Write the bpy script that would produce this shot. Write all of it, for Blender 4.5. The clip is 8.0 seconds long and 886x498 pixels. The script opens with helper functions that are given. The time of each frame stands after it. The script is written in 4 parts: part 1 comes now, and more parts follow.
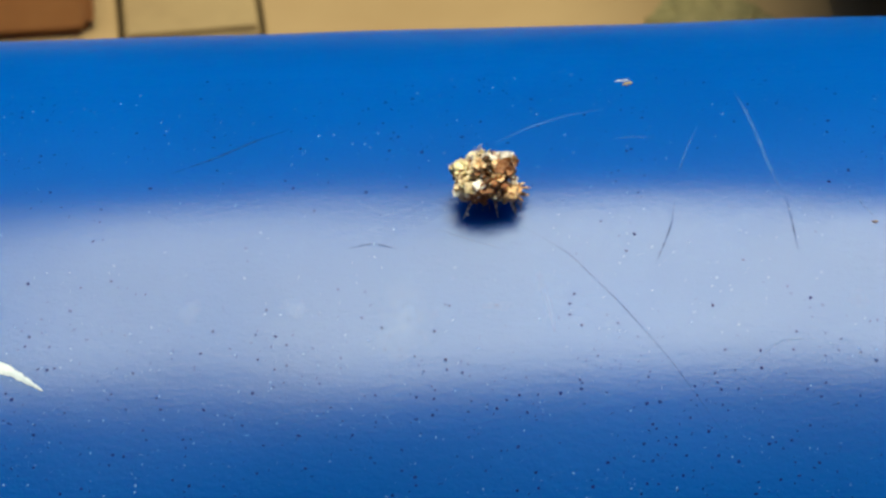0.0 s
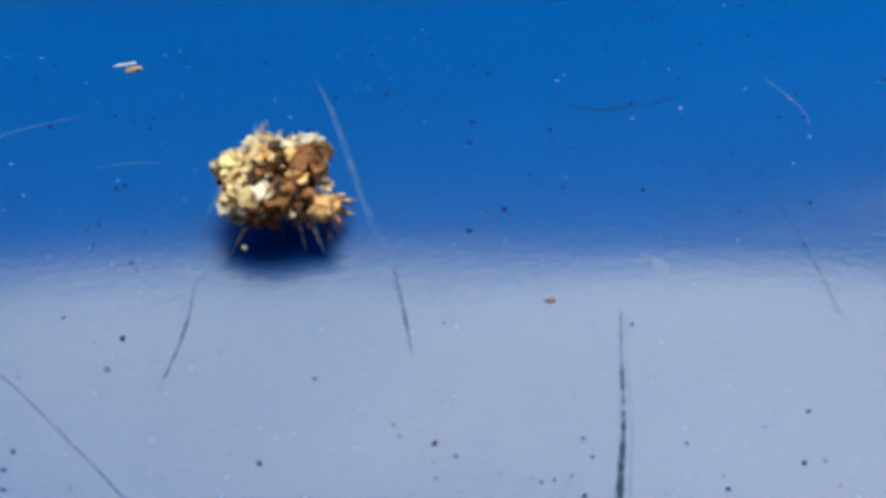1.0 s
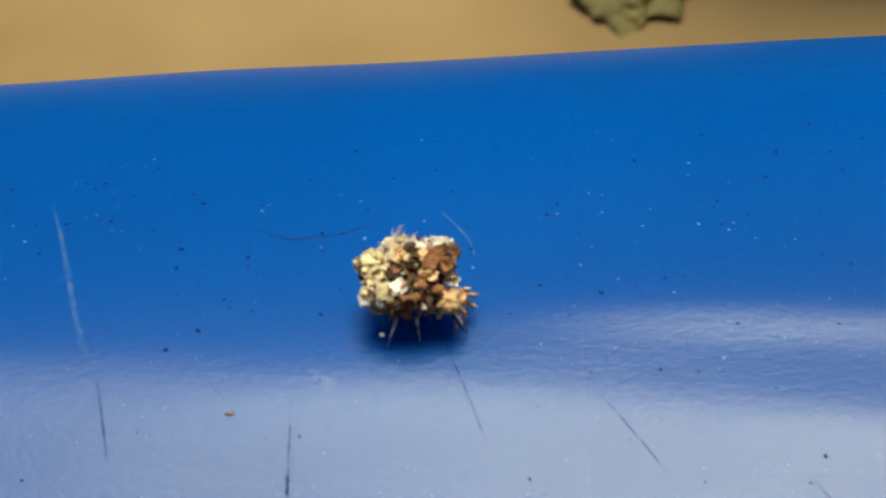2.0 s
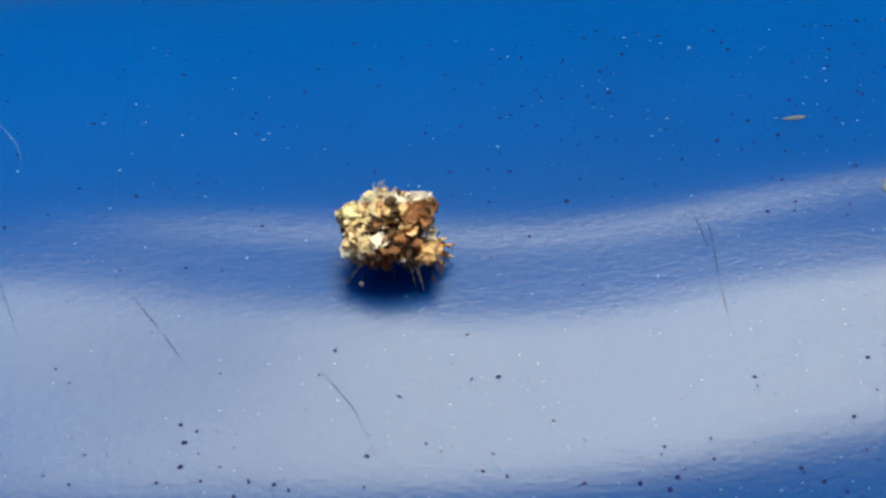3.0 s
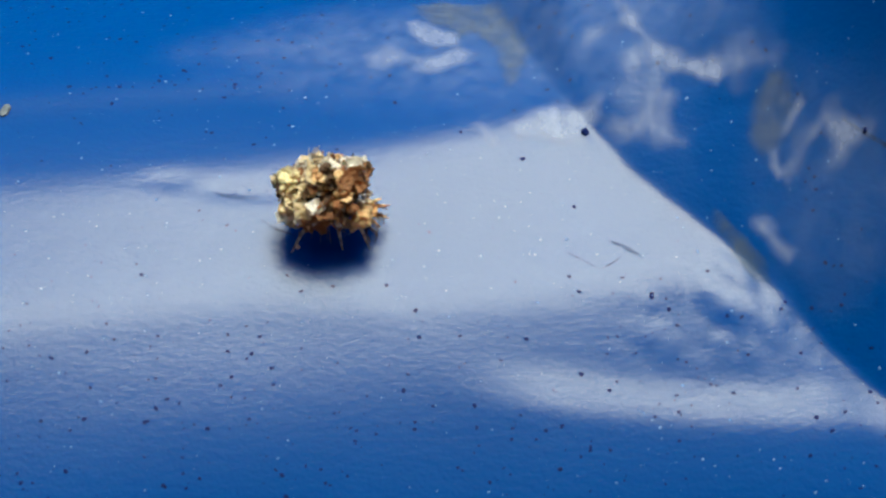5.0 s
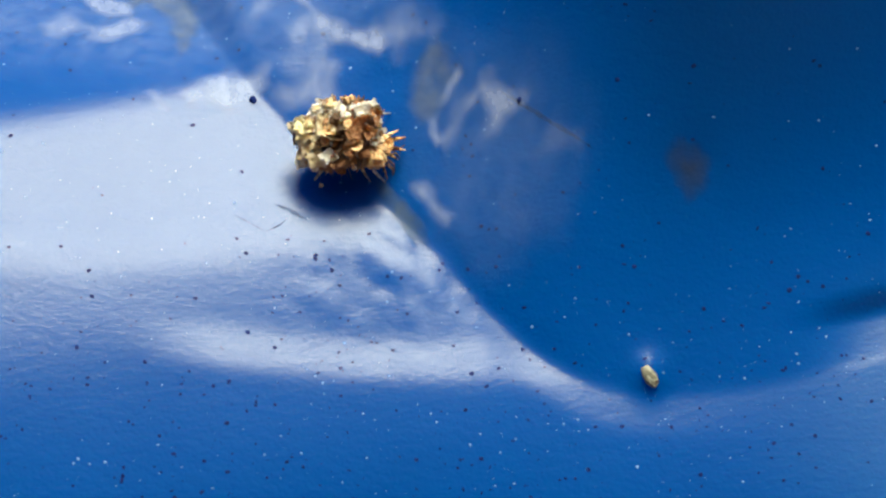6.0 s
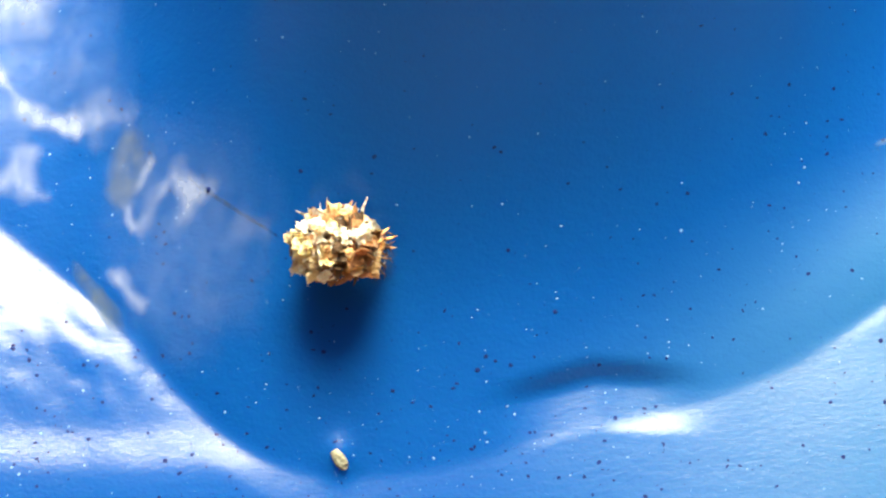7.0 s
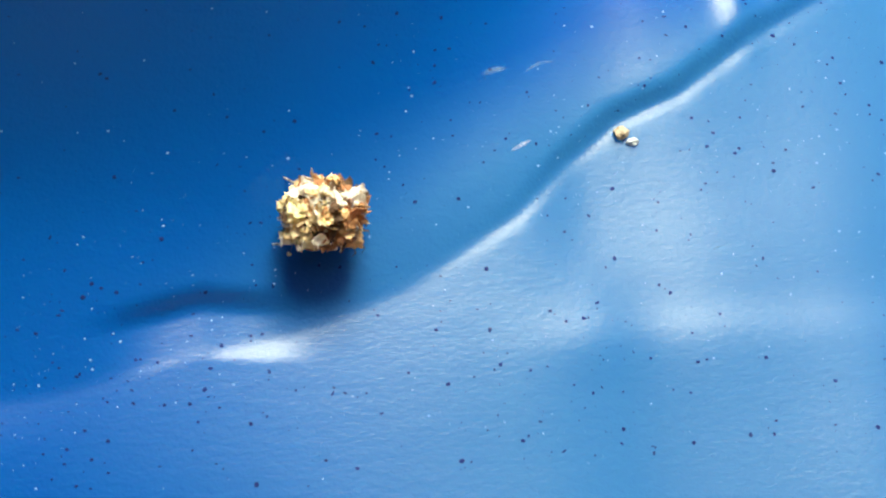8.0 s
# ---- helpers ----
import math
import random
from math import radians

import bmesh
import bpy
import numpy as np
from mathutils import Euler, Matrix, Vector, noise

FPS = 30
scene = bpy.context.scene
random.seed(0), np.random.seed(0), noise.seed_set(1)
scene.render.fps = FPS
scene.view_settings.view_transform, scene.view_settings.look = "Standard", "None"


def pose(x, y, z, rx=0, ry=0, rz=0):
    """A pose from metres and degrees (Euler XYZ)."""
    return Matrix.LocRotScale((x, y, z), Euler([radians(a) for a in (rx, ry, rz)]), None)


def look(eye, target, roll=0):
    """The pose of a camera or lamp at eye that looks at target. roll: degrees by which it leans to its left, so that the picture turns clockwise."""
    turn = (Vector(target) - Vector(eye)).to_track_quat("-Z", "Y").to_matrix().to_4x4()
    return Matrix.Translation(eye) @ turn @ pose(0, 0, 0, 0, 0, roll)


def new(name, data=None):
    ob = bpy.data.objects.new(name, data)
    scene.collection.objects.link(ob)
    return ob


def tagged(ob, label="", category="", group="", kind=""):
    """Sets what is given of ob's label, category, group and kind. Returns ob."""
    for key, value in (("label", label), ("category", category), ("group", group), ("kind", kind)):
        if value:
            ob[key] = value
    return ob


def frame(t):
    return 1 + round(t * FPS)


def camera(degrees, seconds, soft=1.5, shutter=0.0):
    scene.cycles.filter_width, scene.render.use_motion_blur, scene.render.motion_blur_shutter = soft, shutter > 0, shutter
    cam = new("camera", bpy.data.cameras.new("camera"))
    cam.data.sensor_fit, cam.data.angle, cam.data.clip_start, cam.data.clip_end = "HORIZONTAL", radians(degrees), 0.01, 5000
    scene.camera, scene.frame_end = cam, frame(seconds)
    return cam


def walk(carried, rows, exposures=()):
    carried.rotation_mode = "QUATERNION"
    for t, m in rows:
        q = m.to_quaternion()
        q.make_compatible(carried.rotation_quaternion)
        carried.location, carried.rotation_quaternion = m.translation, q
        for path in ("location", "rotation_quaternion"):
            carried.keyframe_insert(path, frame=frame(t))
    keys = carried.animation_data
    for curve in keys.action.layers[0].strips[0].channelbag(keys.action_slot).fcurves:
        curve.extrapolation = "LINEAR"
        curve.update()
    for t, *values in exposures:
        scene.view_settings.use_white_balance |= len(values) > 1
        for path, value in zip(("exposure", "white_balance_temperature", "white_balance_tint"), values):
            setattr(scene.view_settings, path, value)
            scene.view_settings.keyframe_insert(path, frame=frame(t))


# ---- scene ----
cam = camera(13.0, 8.0, soft=2.0)
cam.data.dof.use_dof = True
cam.data.dof.focus_distance = 0.31
cam.data.dof.aperture_fstop = 180.0
walk(cam, [
    (0, look((-0.00429, -0.34755, 0.66246), (-0.00685, -0.12117, 0.51532), -1.971)),
    (0.2, look((0.00537, -0.33193, 0.65338), (0.00337, -0.10504, 0.50704), -2.274)),
    (0.3, look((0.00951, -0.29914, 0.63289), (0.00665, -0.07236, 0.48640), -2.594)),
    (0.5, look((0.01688, -0.24718, 0.60074), (0.01445, -0.01988, 0.45505), -2.985)),
    (0.8, look((0.02470, -0.21030, 0.57950), (0.02780, 0.01493, 0.43063), -2.976)),
    (0.9, look((0.02670, -0.20390, 0.57630), (0.02934, 0.02027, 0.42583), -3.236)),
    (1, look((0.02858, -0.20093, 0.57514), (0.02969, 0.02418, 0.42605), -3.575)),
    (1.2, look((0.03269, -0.20017, 0.57562), (0.03214, 0.02602, 0.42819), -4.071)),
    (2.3, look((0.06852, -0.23038, 0.60709), (0.05572, -0.00949, 0.45236), -4.394)),
    (2.5, look((0.07240, -0.23630, 0.60657), (0.06305, -0.01401, 0.45359), -3.292)),
    (2.7, look((0.07452, -0.24166, 0.60235), (0.06889, -0.01836, 0.45068), -2.522)),
    (3, look((0.08496, -0.23566, 0.60219), (0.08055, -0.01327, 0.44913), -2.918)),
    (3.1, look((0.08600, -0.23600, 0.60220), (0.08461, -0.01385, 0.44874), -2.451)),
    (3.2, look((0.08630, -0.23690, 0.60210), (0.08642, -0.01552, 0.44753), -2.125)),
    (3.3, look((0.08630, -0.23810, 0.60180), (0.08666, -0.01722, 0.44652), -1.953)),
    (3.5, look((0.08767, -0.24060, 0.60030), (0.08831, -0.01916, 0.44583), -1.660)),
    (4, look((0.10519, -0.24474, 0.58998), (0.11091, -0.01924, 0.44159), -0.903)),
    (4.2, look((0.10758, -0.24746, 0.58767), (0.11678, -0.02021, 0.44216), -0.415)),
    (5.3, look((0.13598, -0.26558, 0.56685), (0.14641, -0.02385, 0.44702), -0.679)),
    (5.4, look((0.13300, -0.26560, 0.56940), (0.15128, -0.02508, 0.44810), 0.306)),
    (5.5, look((0.13011, -0.26563, 0.57287), (0.15473, -0.02756, 0.44789), 1.209)),
    (5.7, look((0.13030, -0.26850, 0.57430), (0.15916, -0.03126, 0.44866), 1.744)),
    (5.8, look((0.13060, -0.27080, 0.57430), (0.16113, -0.03331, 0.44953), 1.944)),
    (6, look((0.13255, -0.27355, 0.57576), (0.16368, -0.03678, 0.44979), 1.985)),
    (6.2, look((0.14370, -0.27170, 0.58620), (0.16969, -0.03869, 0.45229), 1.152)),
    (6.3, look((0.15190, -0.27020, 0.59360), (0.17643, -0.03935, 0.45574), 0.781)),
    (6.4, look((0.15860, -0.26890, 0.59950), (0.18376, -0.03947, 0.45939), 0.663)),
    (6.5, look((0.16134, -0.26840, 0.60194), (0.18851, -0.03966, 0.46110), 0.757)),
    (6.7, look((0.16110, -0.26840, 0.60180), (0.18832, -0.03975, 0.46082), 0.562)),
    (6.8, look((0.16090, -0.26840, 0.60180), (0.18586, -0.03982, 0.46028), 0.225)),
    (7, look((0.16071, -0.26859, 0.60165), (0.18572, -0.04076, 0.45895), 0.194)),
    (7.2, look((0.16110, -0.26910, 0.60230), (0.19112, -0.04436, 0.45570), 0.725)),
    (7.3, look((0.16160, -0.26950, 0.60280), (0.19496, -0.04641, 0.45441), 1.083)),
    (7.5, look((0.16258, -0.26992, 0.60342), (0.20208, -0.04793, 0.45490), 1.885)),
    (7.7, look((0.16340, -0.26980, 0.60310), (0.20740, -0.04876, 0.45443), 2.715)),
    (7.8, look((0.16370, -0.26960, 0.60270), (0.20947, -0.04920, 0.45361), 3.085)),
    (8, look((0.16427, -0.26925, 0.60176), (0.21261, -0.04748, 0.45554), 3.632)),
], exposures=[(0, 0.75, 6300, 4), (0.5, 0.68, 6350, 4), (1, 0.54, 6480, 4), (2.5, 0.53, 6500, 4), (3.5, 0.60, 6400, 4), (4, 0.49, 6250, 4), (5.5, 0.70, 6150, 4), (6, 1.01, 6350, 4), (6.5, 1.46, 6700, 4), (7, 2.08, 7200, 4), (7.5, 1.96, 6950, 4), (8, 1.58, 6700, 4)])

# ---- light ----
SUN = Vector((0.06, -0.05, 0.99)).normalized()
world = bpy.data.worlds.new("sky")
scene.world = world
world.use_nodes = True
wn = world.node_tree
wn.nodes.clear()
w_out = wn.nodes.new("ShaderNodeOutputWorld")
w_bg = wn.nodes.new("ShaderNodeBackground")
w_sky = wn.nodes.new("ShaderNodeTexSky")
w_sky.sky_type = "NISHITA"
w_sky.sun_disc = False
w_sky.sun_elevation = math.asin(SUN.z)
w_sky.sun_rotation = math.atan2(SUN.x, SUN.y)
w_bg.inputs["Strength"].default_value = 0.075
wn.links.new(w_sky.outputs[0], w_bg.inputs[0])
wn.links.new(w_bg.outputs[0], w_out.inputs[0])
sun_data = bpy.data.lights.new("sun", "SUN")
sun_data.energy = 3.35
sun_data.angle = radians(27)
sun_data.color = (1.0, 0.98, 0.75)
sun = new("sun", sun_data)
sun.matrix_world = look(SUN * 5.0, (0, 0, 0))


# ---- materials ----
def material(name, rough=0.5, metal=0.0):
    m = bpy.data.materials.new(name)
    m.use_nodes = True
    b = m.node_tree.nodes["Principled BSDF"]
    b.inputs["Roughness"].default_value = rough
    b.inputs["Metallic"].default_value = metal
    return m, m.node_tree, b


def node(nt, kind, **values):
    n = nt.nodes.new(kind)
    for key, value in values.items():
        n.inputs[key].default_value = value
    return n


def ramp(nt, source, stops):
    r = nt.nodes.new("ShaderNodeValToRGB")
    while len(r.color_ramp.elements) < len(stops):
        r.color_ramp.elements.new(0.5)
    for e, (p, c) in zip(r.color_ramp.elements, stops):
        e.position, e.color = p, (*c, 1.0)
    nt.links.new(source, r.inputs[0])
    return r.outputs[0]


def coords(nt, scale=(1, 1, 1)):
    tc = nt.nodes.new("ShaderNodeTexCoord")
    mp = nt.nodes.new("ShaderNodeMapping")
    mp.inputs["Scale"].default_value = scale
    nt.links.new(tc.outputs["Object"], mp.inputs[0])
    return mp.outputs[0]


def noise_of(nt, vec, scale, detail=3.0, rough=0.5):
    n = node(nt, "ShaderNodeTexNoise", Scale=scale, Detail=detail, Roughness=rough)
    nt.links.new(vec, n.inputs["Vector"])
    return n.outputs[0]


def bump(nt, b, height, strength, distance, before=None):
    n = node(nt, "ShaderNodeBump", Strength=strength, Distance=distance)
    nt.links.new(height, n.inputs["Height"])
    if before is not None:
        nt.links.new(before, n.inputs["Normal"])
    nt.links.new(n.outputs[0], b.inputs["Normal"])
    return n.outputs[0]


def plastic_blue():
    m, nt, b = material("blue_plastic", 0.25)
    v = coords(nt)
    big = noise_of(nt, v, 28.0, 3.0, 0.55)
    streak = noise_of(nt, coords(nt, (1.0, 9.0, 9.0)), 160.0, 4.0, 0.6)
    haze = noise_of(nt, v, 70.0, 4.0, 0.6)
    mix = node(nt, "ShaderNodeMath")
    mix.operation = "ADD"
    nt.links.new(streak, mix.inputs[0])
    nt.links.new(haze, mix.inputs[1])
    half = node(nt, "ShaderNodeMath")
    half.operation = "MULTIPLY"
    half.inputs[1].default_value = 0.5
    nt.links.new(mix.outputs[0], half.inputs[0])
    nt.links.new(ramp(nt, half.outputs[0], [(0.25, (0.36,) * 3), (0.75, (0.48,) * 3)]), b.inputs["Roughness"])
    peel = bump(nt, b, noise_of(nt, v, 3600.0, 3.0), 0.8, 0.00004)
    bump(nt, b, noise_of(nt, coords(nt, (0.25, 1.0, 1.0)), 420.0, 4.0), 0.16, 0.0001, bump(nt, b, noise_of(nt, coords(nt, (0.6, 1.0, 1.0)), 1500.0, 3.0), 0.45, 0.0001, peel))
    skin = node(nt, "ShaderNodeBump", Strength=0.55, Distance=0.00004)
    nt.links.new(noise_of(nt, coords(nt, (0.55, 1.0, 1.0)), 2600.0, 5.0, 0.65), skin.inputs["Height"])
    waves = node(nt, "ShaderNodeBump", Strength=0.2, Distance=0.0001)
    nt.links.new(noise_of(nt, coords(nt, (0.3, 1.0, 1.0)), 420.0, 4.0), waves.inputs["Height"])
    nt.links.new(skin.outputs[0], waves.inputs["Normal"])
    nt.links.new(waves.outputs[0], b.inputs["Coat Normal"])
    b.inputs["Specular IOR Level"].default_value = 0.04
    b.inputs["Coat Weight"].default_value = 0.40
    b.inputs["Subsurface Weight"].default_value = 0.55
    b.inputs["Subsurface Radius"].default_value = (0.8, 1.0, 1.0)
    b.inputs["Subsurface Scale"].default_value = 0.012
    # the two ends are scoured duller than the middle
    tc = nt.nodes.new("ShaderNodeTexCoord")
    sep = nt.nodes.new("ShaderNodeSeparateXYZ")
    nt.links.new(tc.outputs["Object"], sep.inputs[0])
    wear = node(nt, "ShaderNodeMapRange")
    for key, value in (("From Min", -0.08), ("From Max", 0.28)):
        wear.inputs[key].default_value = value
    nt.links.new(sep.outputs["X"], wear.inputs["Value"])
    fresh = ramp(nt, big, [(0.3, (0.0, 0.056, 0.268)), (0.7, (0.0, 0.067, 0.312))])
    # the far flank, below the fold, is a paler, greener blue
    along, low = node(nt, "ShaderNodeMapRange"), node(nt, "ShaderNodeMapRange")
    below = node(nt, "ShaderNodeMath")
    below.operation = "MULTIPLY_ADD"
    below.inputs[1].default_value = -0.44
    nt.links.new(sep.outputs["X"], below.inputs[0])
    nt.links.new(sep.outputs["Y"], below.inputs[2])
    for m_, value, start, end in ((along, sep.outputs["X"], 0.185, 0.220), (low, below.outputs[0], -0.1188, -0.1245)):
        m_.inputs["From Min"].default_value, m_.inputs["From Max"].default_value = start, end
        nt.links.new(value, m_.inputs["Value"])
    pale_flank = node(nt, "ShaderNodeMath")
    pale_flank.operation = "MULTIPLY"
    nt.links.new(along.outputs["Result"], pale_flank.inputs[0])
    nt.links.new(low.outputs["Result"], pale_flank.inputs[1])
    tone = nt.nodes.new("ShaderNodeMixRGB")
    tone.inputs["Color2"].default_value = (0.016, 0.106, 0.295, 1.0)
    nt.links.new(pale_flank.outputs[0], tone.inputs["Fac"])
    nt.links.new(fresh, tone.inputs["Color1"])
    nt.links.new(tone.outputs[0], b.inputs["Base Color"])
    worn = ramp(nt, wear.outputs["Result"], [(0.30, (0.29,) * 3), (0.46, (0.26,) * 3), (0.62, (0.25,) * 3), (0.68, (0.24,) * 3), (0.78, (0.27,) * 3)])
    worn.node.color_ramp.interpolation = "EASE"
    nt.links.new(worn, b.inputs["Coat Roughness"])
    b.inputs["Coat IOR"].default_value = 1.5
    return m


def plain(name, a, c, scale, rough=0.7, relief=0.0003):
    m, nt, b = material(name, rough)
    v = coords(nt)
    nt.links.new(ramp(nt, noise_of(nt, v, scale, 4.0, 0.6), [(0.3, a), (0.7, c)]), b.inputs["Base Color"])
    bump(nt, b, noise_of(nt, v, scale * 3.0, 3.0), 0.5, relief)
    return m


BLUE = plastic_blue()
DARK_GRIT = plain("dark_grit", (0.00144, 0.00864, 0.072), (0.00288, 0.0158, 0.122), 900, 0.7)
PALE_GRIT = plain("pale_grit", (0.036, 0.137, 0.403), (0.158, 0.288, 0.576), 900, 0.5)
for grit in (DARK_GRIT, PALE_GRIT):
    grit.node_tree.nodes["Principled BSDF"].inputs["Specular IOR Level"].default_value = 0.12
GREY_MUD = plain("grey_dried_film", (0.072, 0.101, 0.158), (0.158, 0.187, 0.238), 500, 0.85)
WHITE_SCUFF = plain("white_scuff", (0.396, 0.432, 0.49), (0.576, 0.59, 0.59), 700, 0.6)
BROWN_BIT = plain("brown_bit", (0.10, 0.05, 0.02), (0.32, 0.2, 0.1), 900, 0.8)
SANDY = plain("sandy_soil", (0.22, 0.13, 0.05), (0.31, 0.20, 0.09), 6, 0.95, 0.004)

# ---- the blue moulded barrier ----
R, AXIS = 0.0551, 0.40
DEG = R * math.pi / 180.0


def smooth(a, b, x):
    t = np.clip((x - a) / (b - a), 0.0, 1.0)
    return t * t * (3 - 2 * t)


# lower edge of the pressed-in face: along the barrier in cm, round it in degrees
EDGE = [(14.3, 86.0), (14.75, 99.0), (15.20, 110.6), (15.57, 114.7), (15.95, 118.0), (16.16, 120.7), (16.42, 123.4), (16.60, 126.4), (16.85, 129.5), (17.10, 132.0), (17.36, 133.9), (17.70, 135.1), (18.3, 135.4), (19.1, 134.2),
        (20.3, 131.8), (21.3, 128.5), (22.18, 123.0), (22.6, 118.8), (23.04, 115.4), (23.57, 113.1), (24.27, 108.1), (24.84, 104.7), (26.2, 96.0), (27.5, 86.0)]


def bell(x, v, x0, deg0, wx, wv):
    return np.exp(-((x - x0 * 0.01) / wx) ** 2 - ((v - deg0 * DEG) / wv) ** 2)


def edge_distance(x, v):
    """Distance in metres from the edge of the pressed-in face, positive on the face."""
    pts = [(a * 0.01, b * DEG) for a, b in EDGE]
    best = np.full(np.shape(x), 1e9)
    for (ax, av), (bx, bv) in zip(pts, pts[1:]):
        dx, dv = bx - ax, bv - av
        t = np.clip(((x - ax) * dx + (v - av) * dv) / (dx * dx + dv * dv), 0, 1)
        best = np.minimum(best, np.hypot(x - ax - t * dx, v - av - t * dv))
    xs, vs = [p[0] for p in pts], [p[1] for p in pts]
    inside = (v < np.interp(x, xs, vs)) & (x > xs[0]) & (x < xs[-1])
    return np.where(inside, best, -best)


EDGE_X = np.arange(13.0, 29.0, 0.02)
EDGE_V = np.interp(EDGE_X, [p[0] for p in EDGE], [p[1] for p in EDGE])
EDGE_V = np.convolve(np.pad(EDGE_V, 20, mode="edge"), np.hanning(43)[1:-1] / np.hanning(43).sum(), mode="valid")


def wobble(x, v, size, seed):
    """Smooth uneven waves, about -1 to 1."""
    rng = np.random.RandomState(seed)
    out = 0.0
    for _ in range(7):
        a, p, k = rng.uniform(0, math.tau), rng.uniform(0, math.tau), rng.uniform(0.6, 1.6) * math.tau / size
        out = out + np.sin((x * math.cos(a) + v * math.sin(a)) * k + p)
    return out / 3.5


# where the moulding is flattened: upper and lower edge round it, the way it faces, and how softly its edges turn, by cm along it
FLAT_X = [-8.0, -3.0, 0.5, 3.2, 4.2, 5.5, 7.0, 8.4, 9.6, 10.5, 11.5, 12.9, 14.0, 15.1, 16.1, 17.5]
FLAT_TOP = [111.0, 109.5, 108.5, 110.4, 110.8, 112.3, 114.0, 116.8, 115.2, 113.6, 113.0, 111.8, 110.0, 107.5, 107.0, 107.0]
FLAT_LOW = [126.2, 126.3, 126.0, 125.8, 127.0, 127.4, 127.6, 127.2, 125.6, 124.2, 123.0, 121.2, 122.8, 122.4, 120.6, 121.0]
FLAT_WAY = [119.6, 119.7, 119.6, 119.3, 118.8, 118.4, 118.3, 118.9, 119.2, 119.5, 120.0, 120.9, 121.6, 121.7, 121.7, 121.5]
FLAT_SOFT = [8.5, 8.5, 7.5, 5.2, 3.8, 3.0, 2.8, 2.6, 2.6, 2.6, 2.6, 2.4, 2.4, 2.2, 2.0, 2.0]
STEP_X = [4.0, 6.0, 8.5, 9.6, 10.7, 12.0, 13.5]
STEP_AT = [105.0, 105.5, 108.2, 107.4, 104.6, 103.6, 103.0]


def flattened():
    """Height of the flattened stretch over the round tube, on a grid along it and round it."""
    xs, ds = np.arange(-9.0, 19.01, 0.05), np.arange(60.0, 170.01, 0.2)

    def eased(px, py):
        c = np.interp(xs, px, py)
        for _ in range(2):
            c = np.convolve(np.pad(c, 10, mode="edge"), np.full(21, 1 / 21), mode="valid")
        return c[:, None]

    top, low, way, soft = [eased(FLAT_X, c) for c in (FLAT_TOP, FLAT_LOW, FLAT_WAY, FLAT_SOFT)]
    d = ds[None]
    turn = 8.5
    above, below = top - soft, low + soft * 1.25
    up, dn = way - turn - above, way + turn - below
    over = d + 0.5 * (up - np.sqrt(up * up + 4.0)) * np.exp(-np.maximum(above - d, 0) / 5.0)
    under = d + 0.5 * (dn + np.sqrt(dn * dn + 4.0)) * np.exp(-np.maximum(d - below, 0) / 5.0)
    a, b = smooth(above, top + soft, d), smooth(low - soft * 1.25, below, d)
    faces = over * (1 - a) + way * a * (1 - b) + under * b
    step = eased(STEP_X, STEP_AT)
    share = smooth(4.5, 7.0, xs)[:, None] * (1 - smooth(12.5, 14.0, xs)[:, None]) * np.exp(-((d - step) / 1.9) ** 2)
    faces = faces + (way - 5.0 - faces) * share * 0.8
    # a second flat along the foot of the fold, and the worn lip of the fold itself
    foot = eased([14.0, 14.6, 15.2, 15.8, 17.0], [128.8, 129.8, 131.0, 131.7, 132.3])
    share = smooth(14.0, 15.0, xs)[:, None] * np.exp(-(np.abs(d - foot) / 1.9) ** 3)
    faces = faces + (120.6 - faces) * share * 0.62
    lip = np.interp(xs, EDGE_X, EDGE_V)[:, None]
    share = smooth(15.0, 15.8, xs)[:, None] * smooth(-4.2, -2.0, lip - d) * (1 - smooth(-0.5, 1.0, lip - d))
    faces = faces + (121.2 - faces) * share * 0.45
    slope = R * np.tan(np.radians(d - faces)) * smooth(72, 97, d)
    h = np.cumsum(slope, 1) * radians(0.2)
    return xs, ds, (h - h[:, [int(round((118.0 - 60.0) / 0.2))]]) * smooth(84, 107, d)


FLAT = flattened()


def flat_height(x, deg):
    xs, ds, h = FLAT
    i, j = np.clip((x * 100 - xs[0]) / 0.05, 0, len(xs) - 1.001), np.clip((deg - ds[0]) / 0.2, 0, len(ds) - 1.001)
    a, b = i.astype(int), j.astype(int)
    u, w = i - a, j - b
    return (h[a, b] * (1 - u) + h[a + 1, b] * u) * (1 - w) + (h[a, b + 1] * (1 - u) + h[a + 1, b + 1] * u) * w


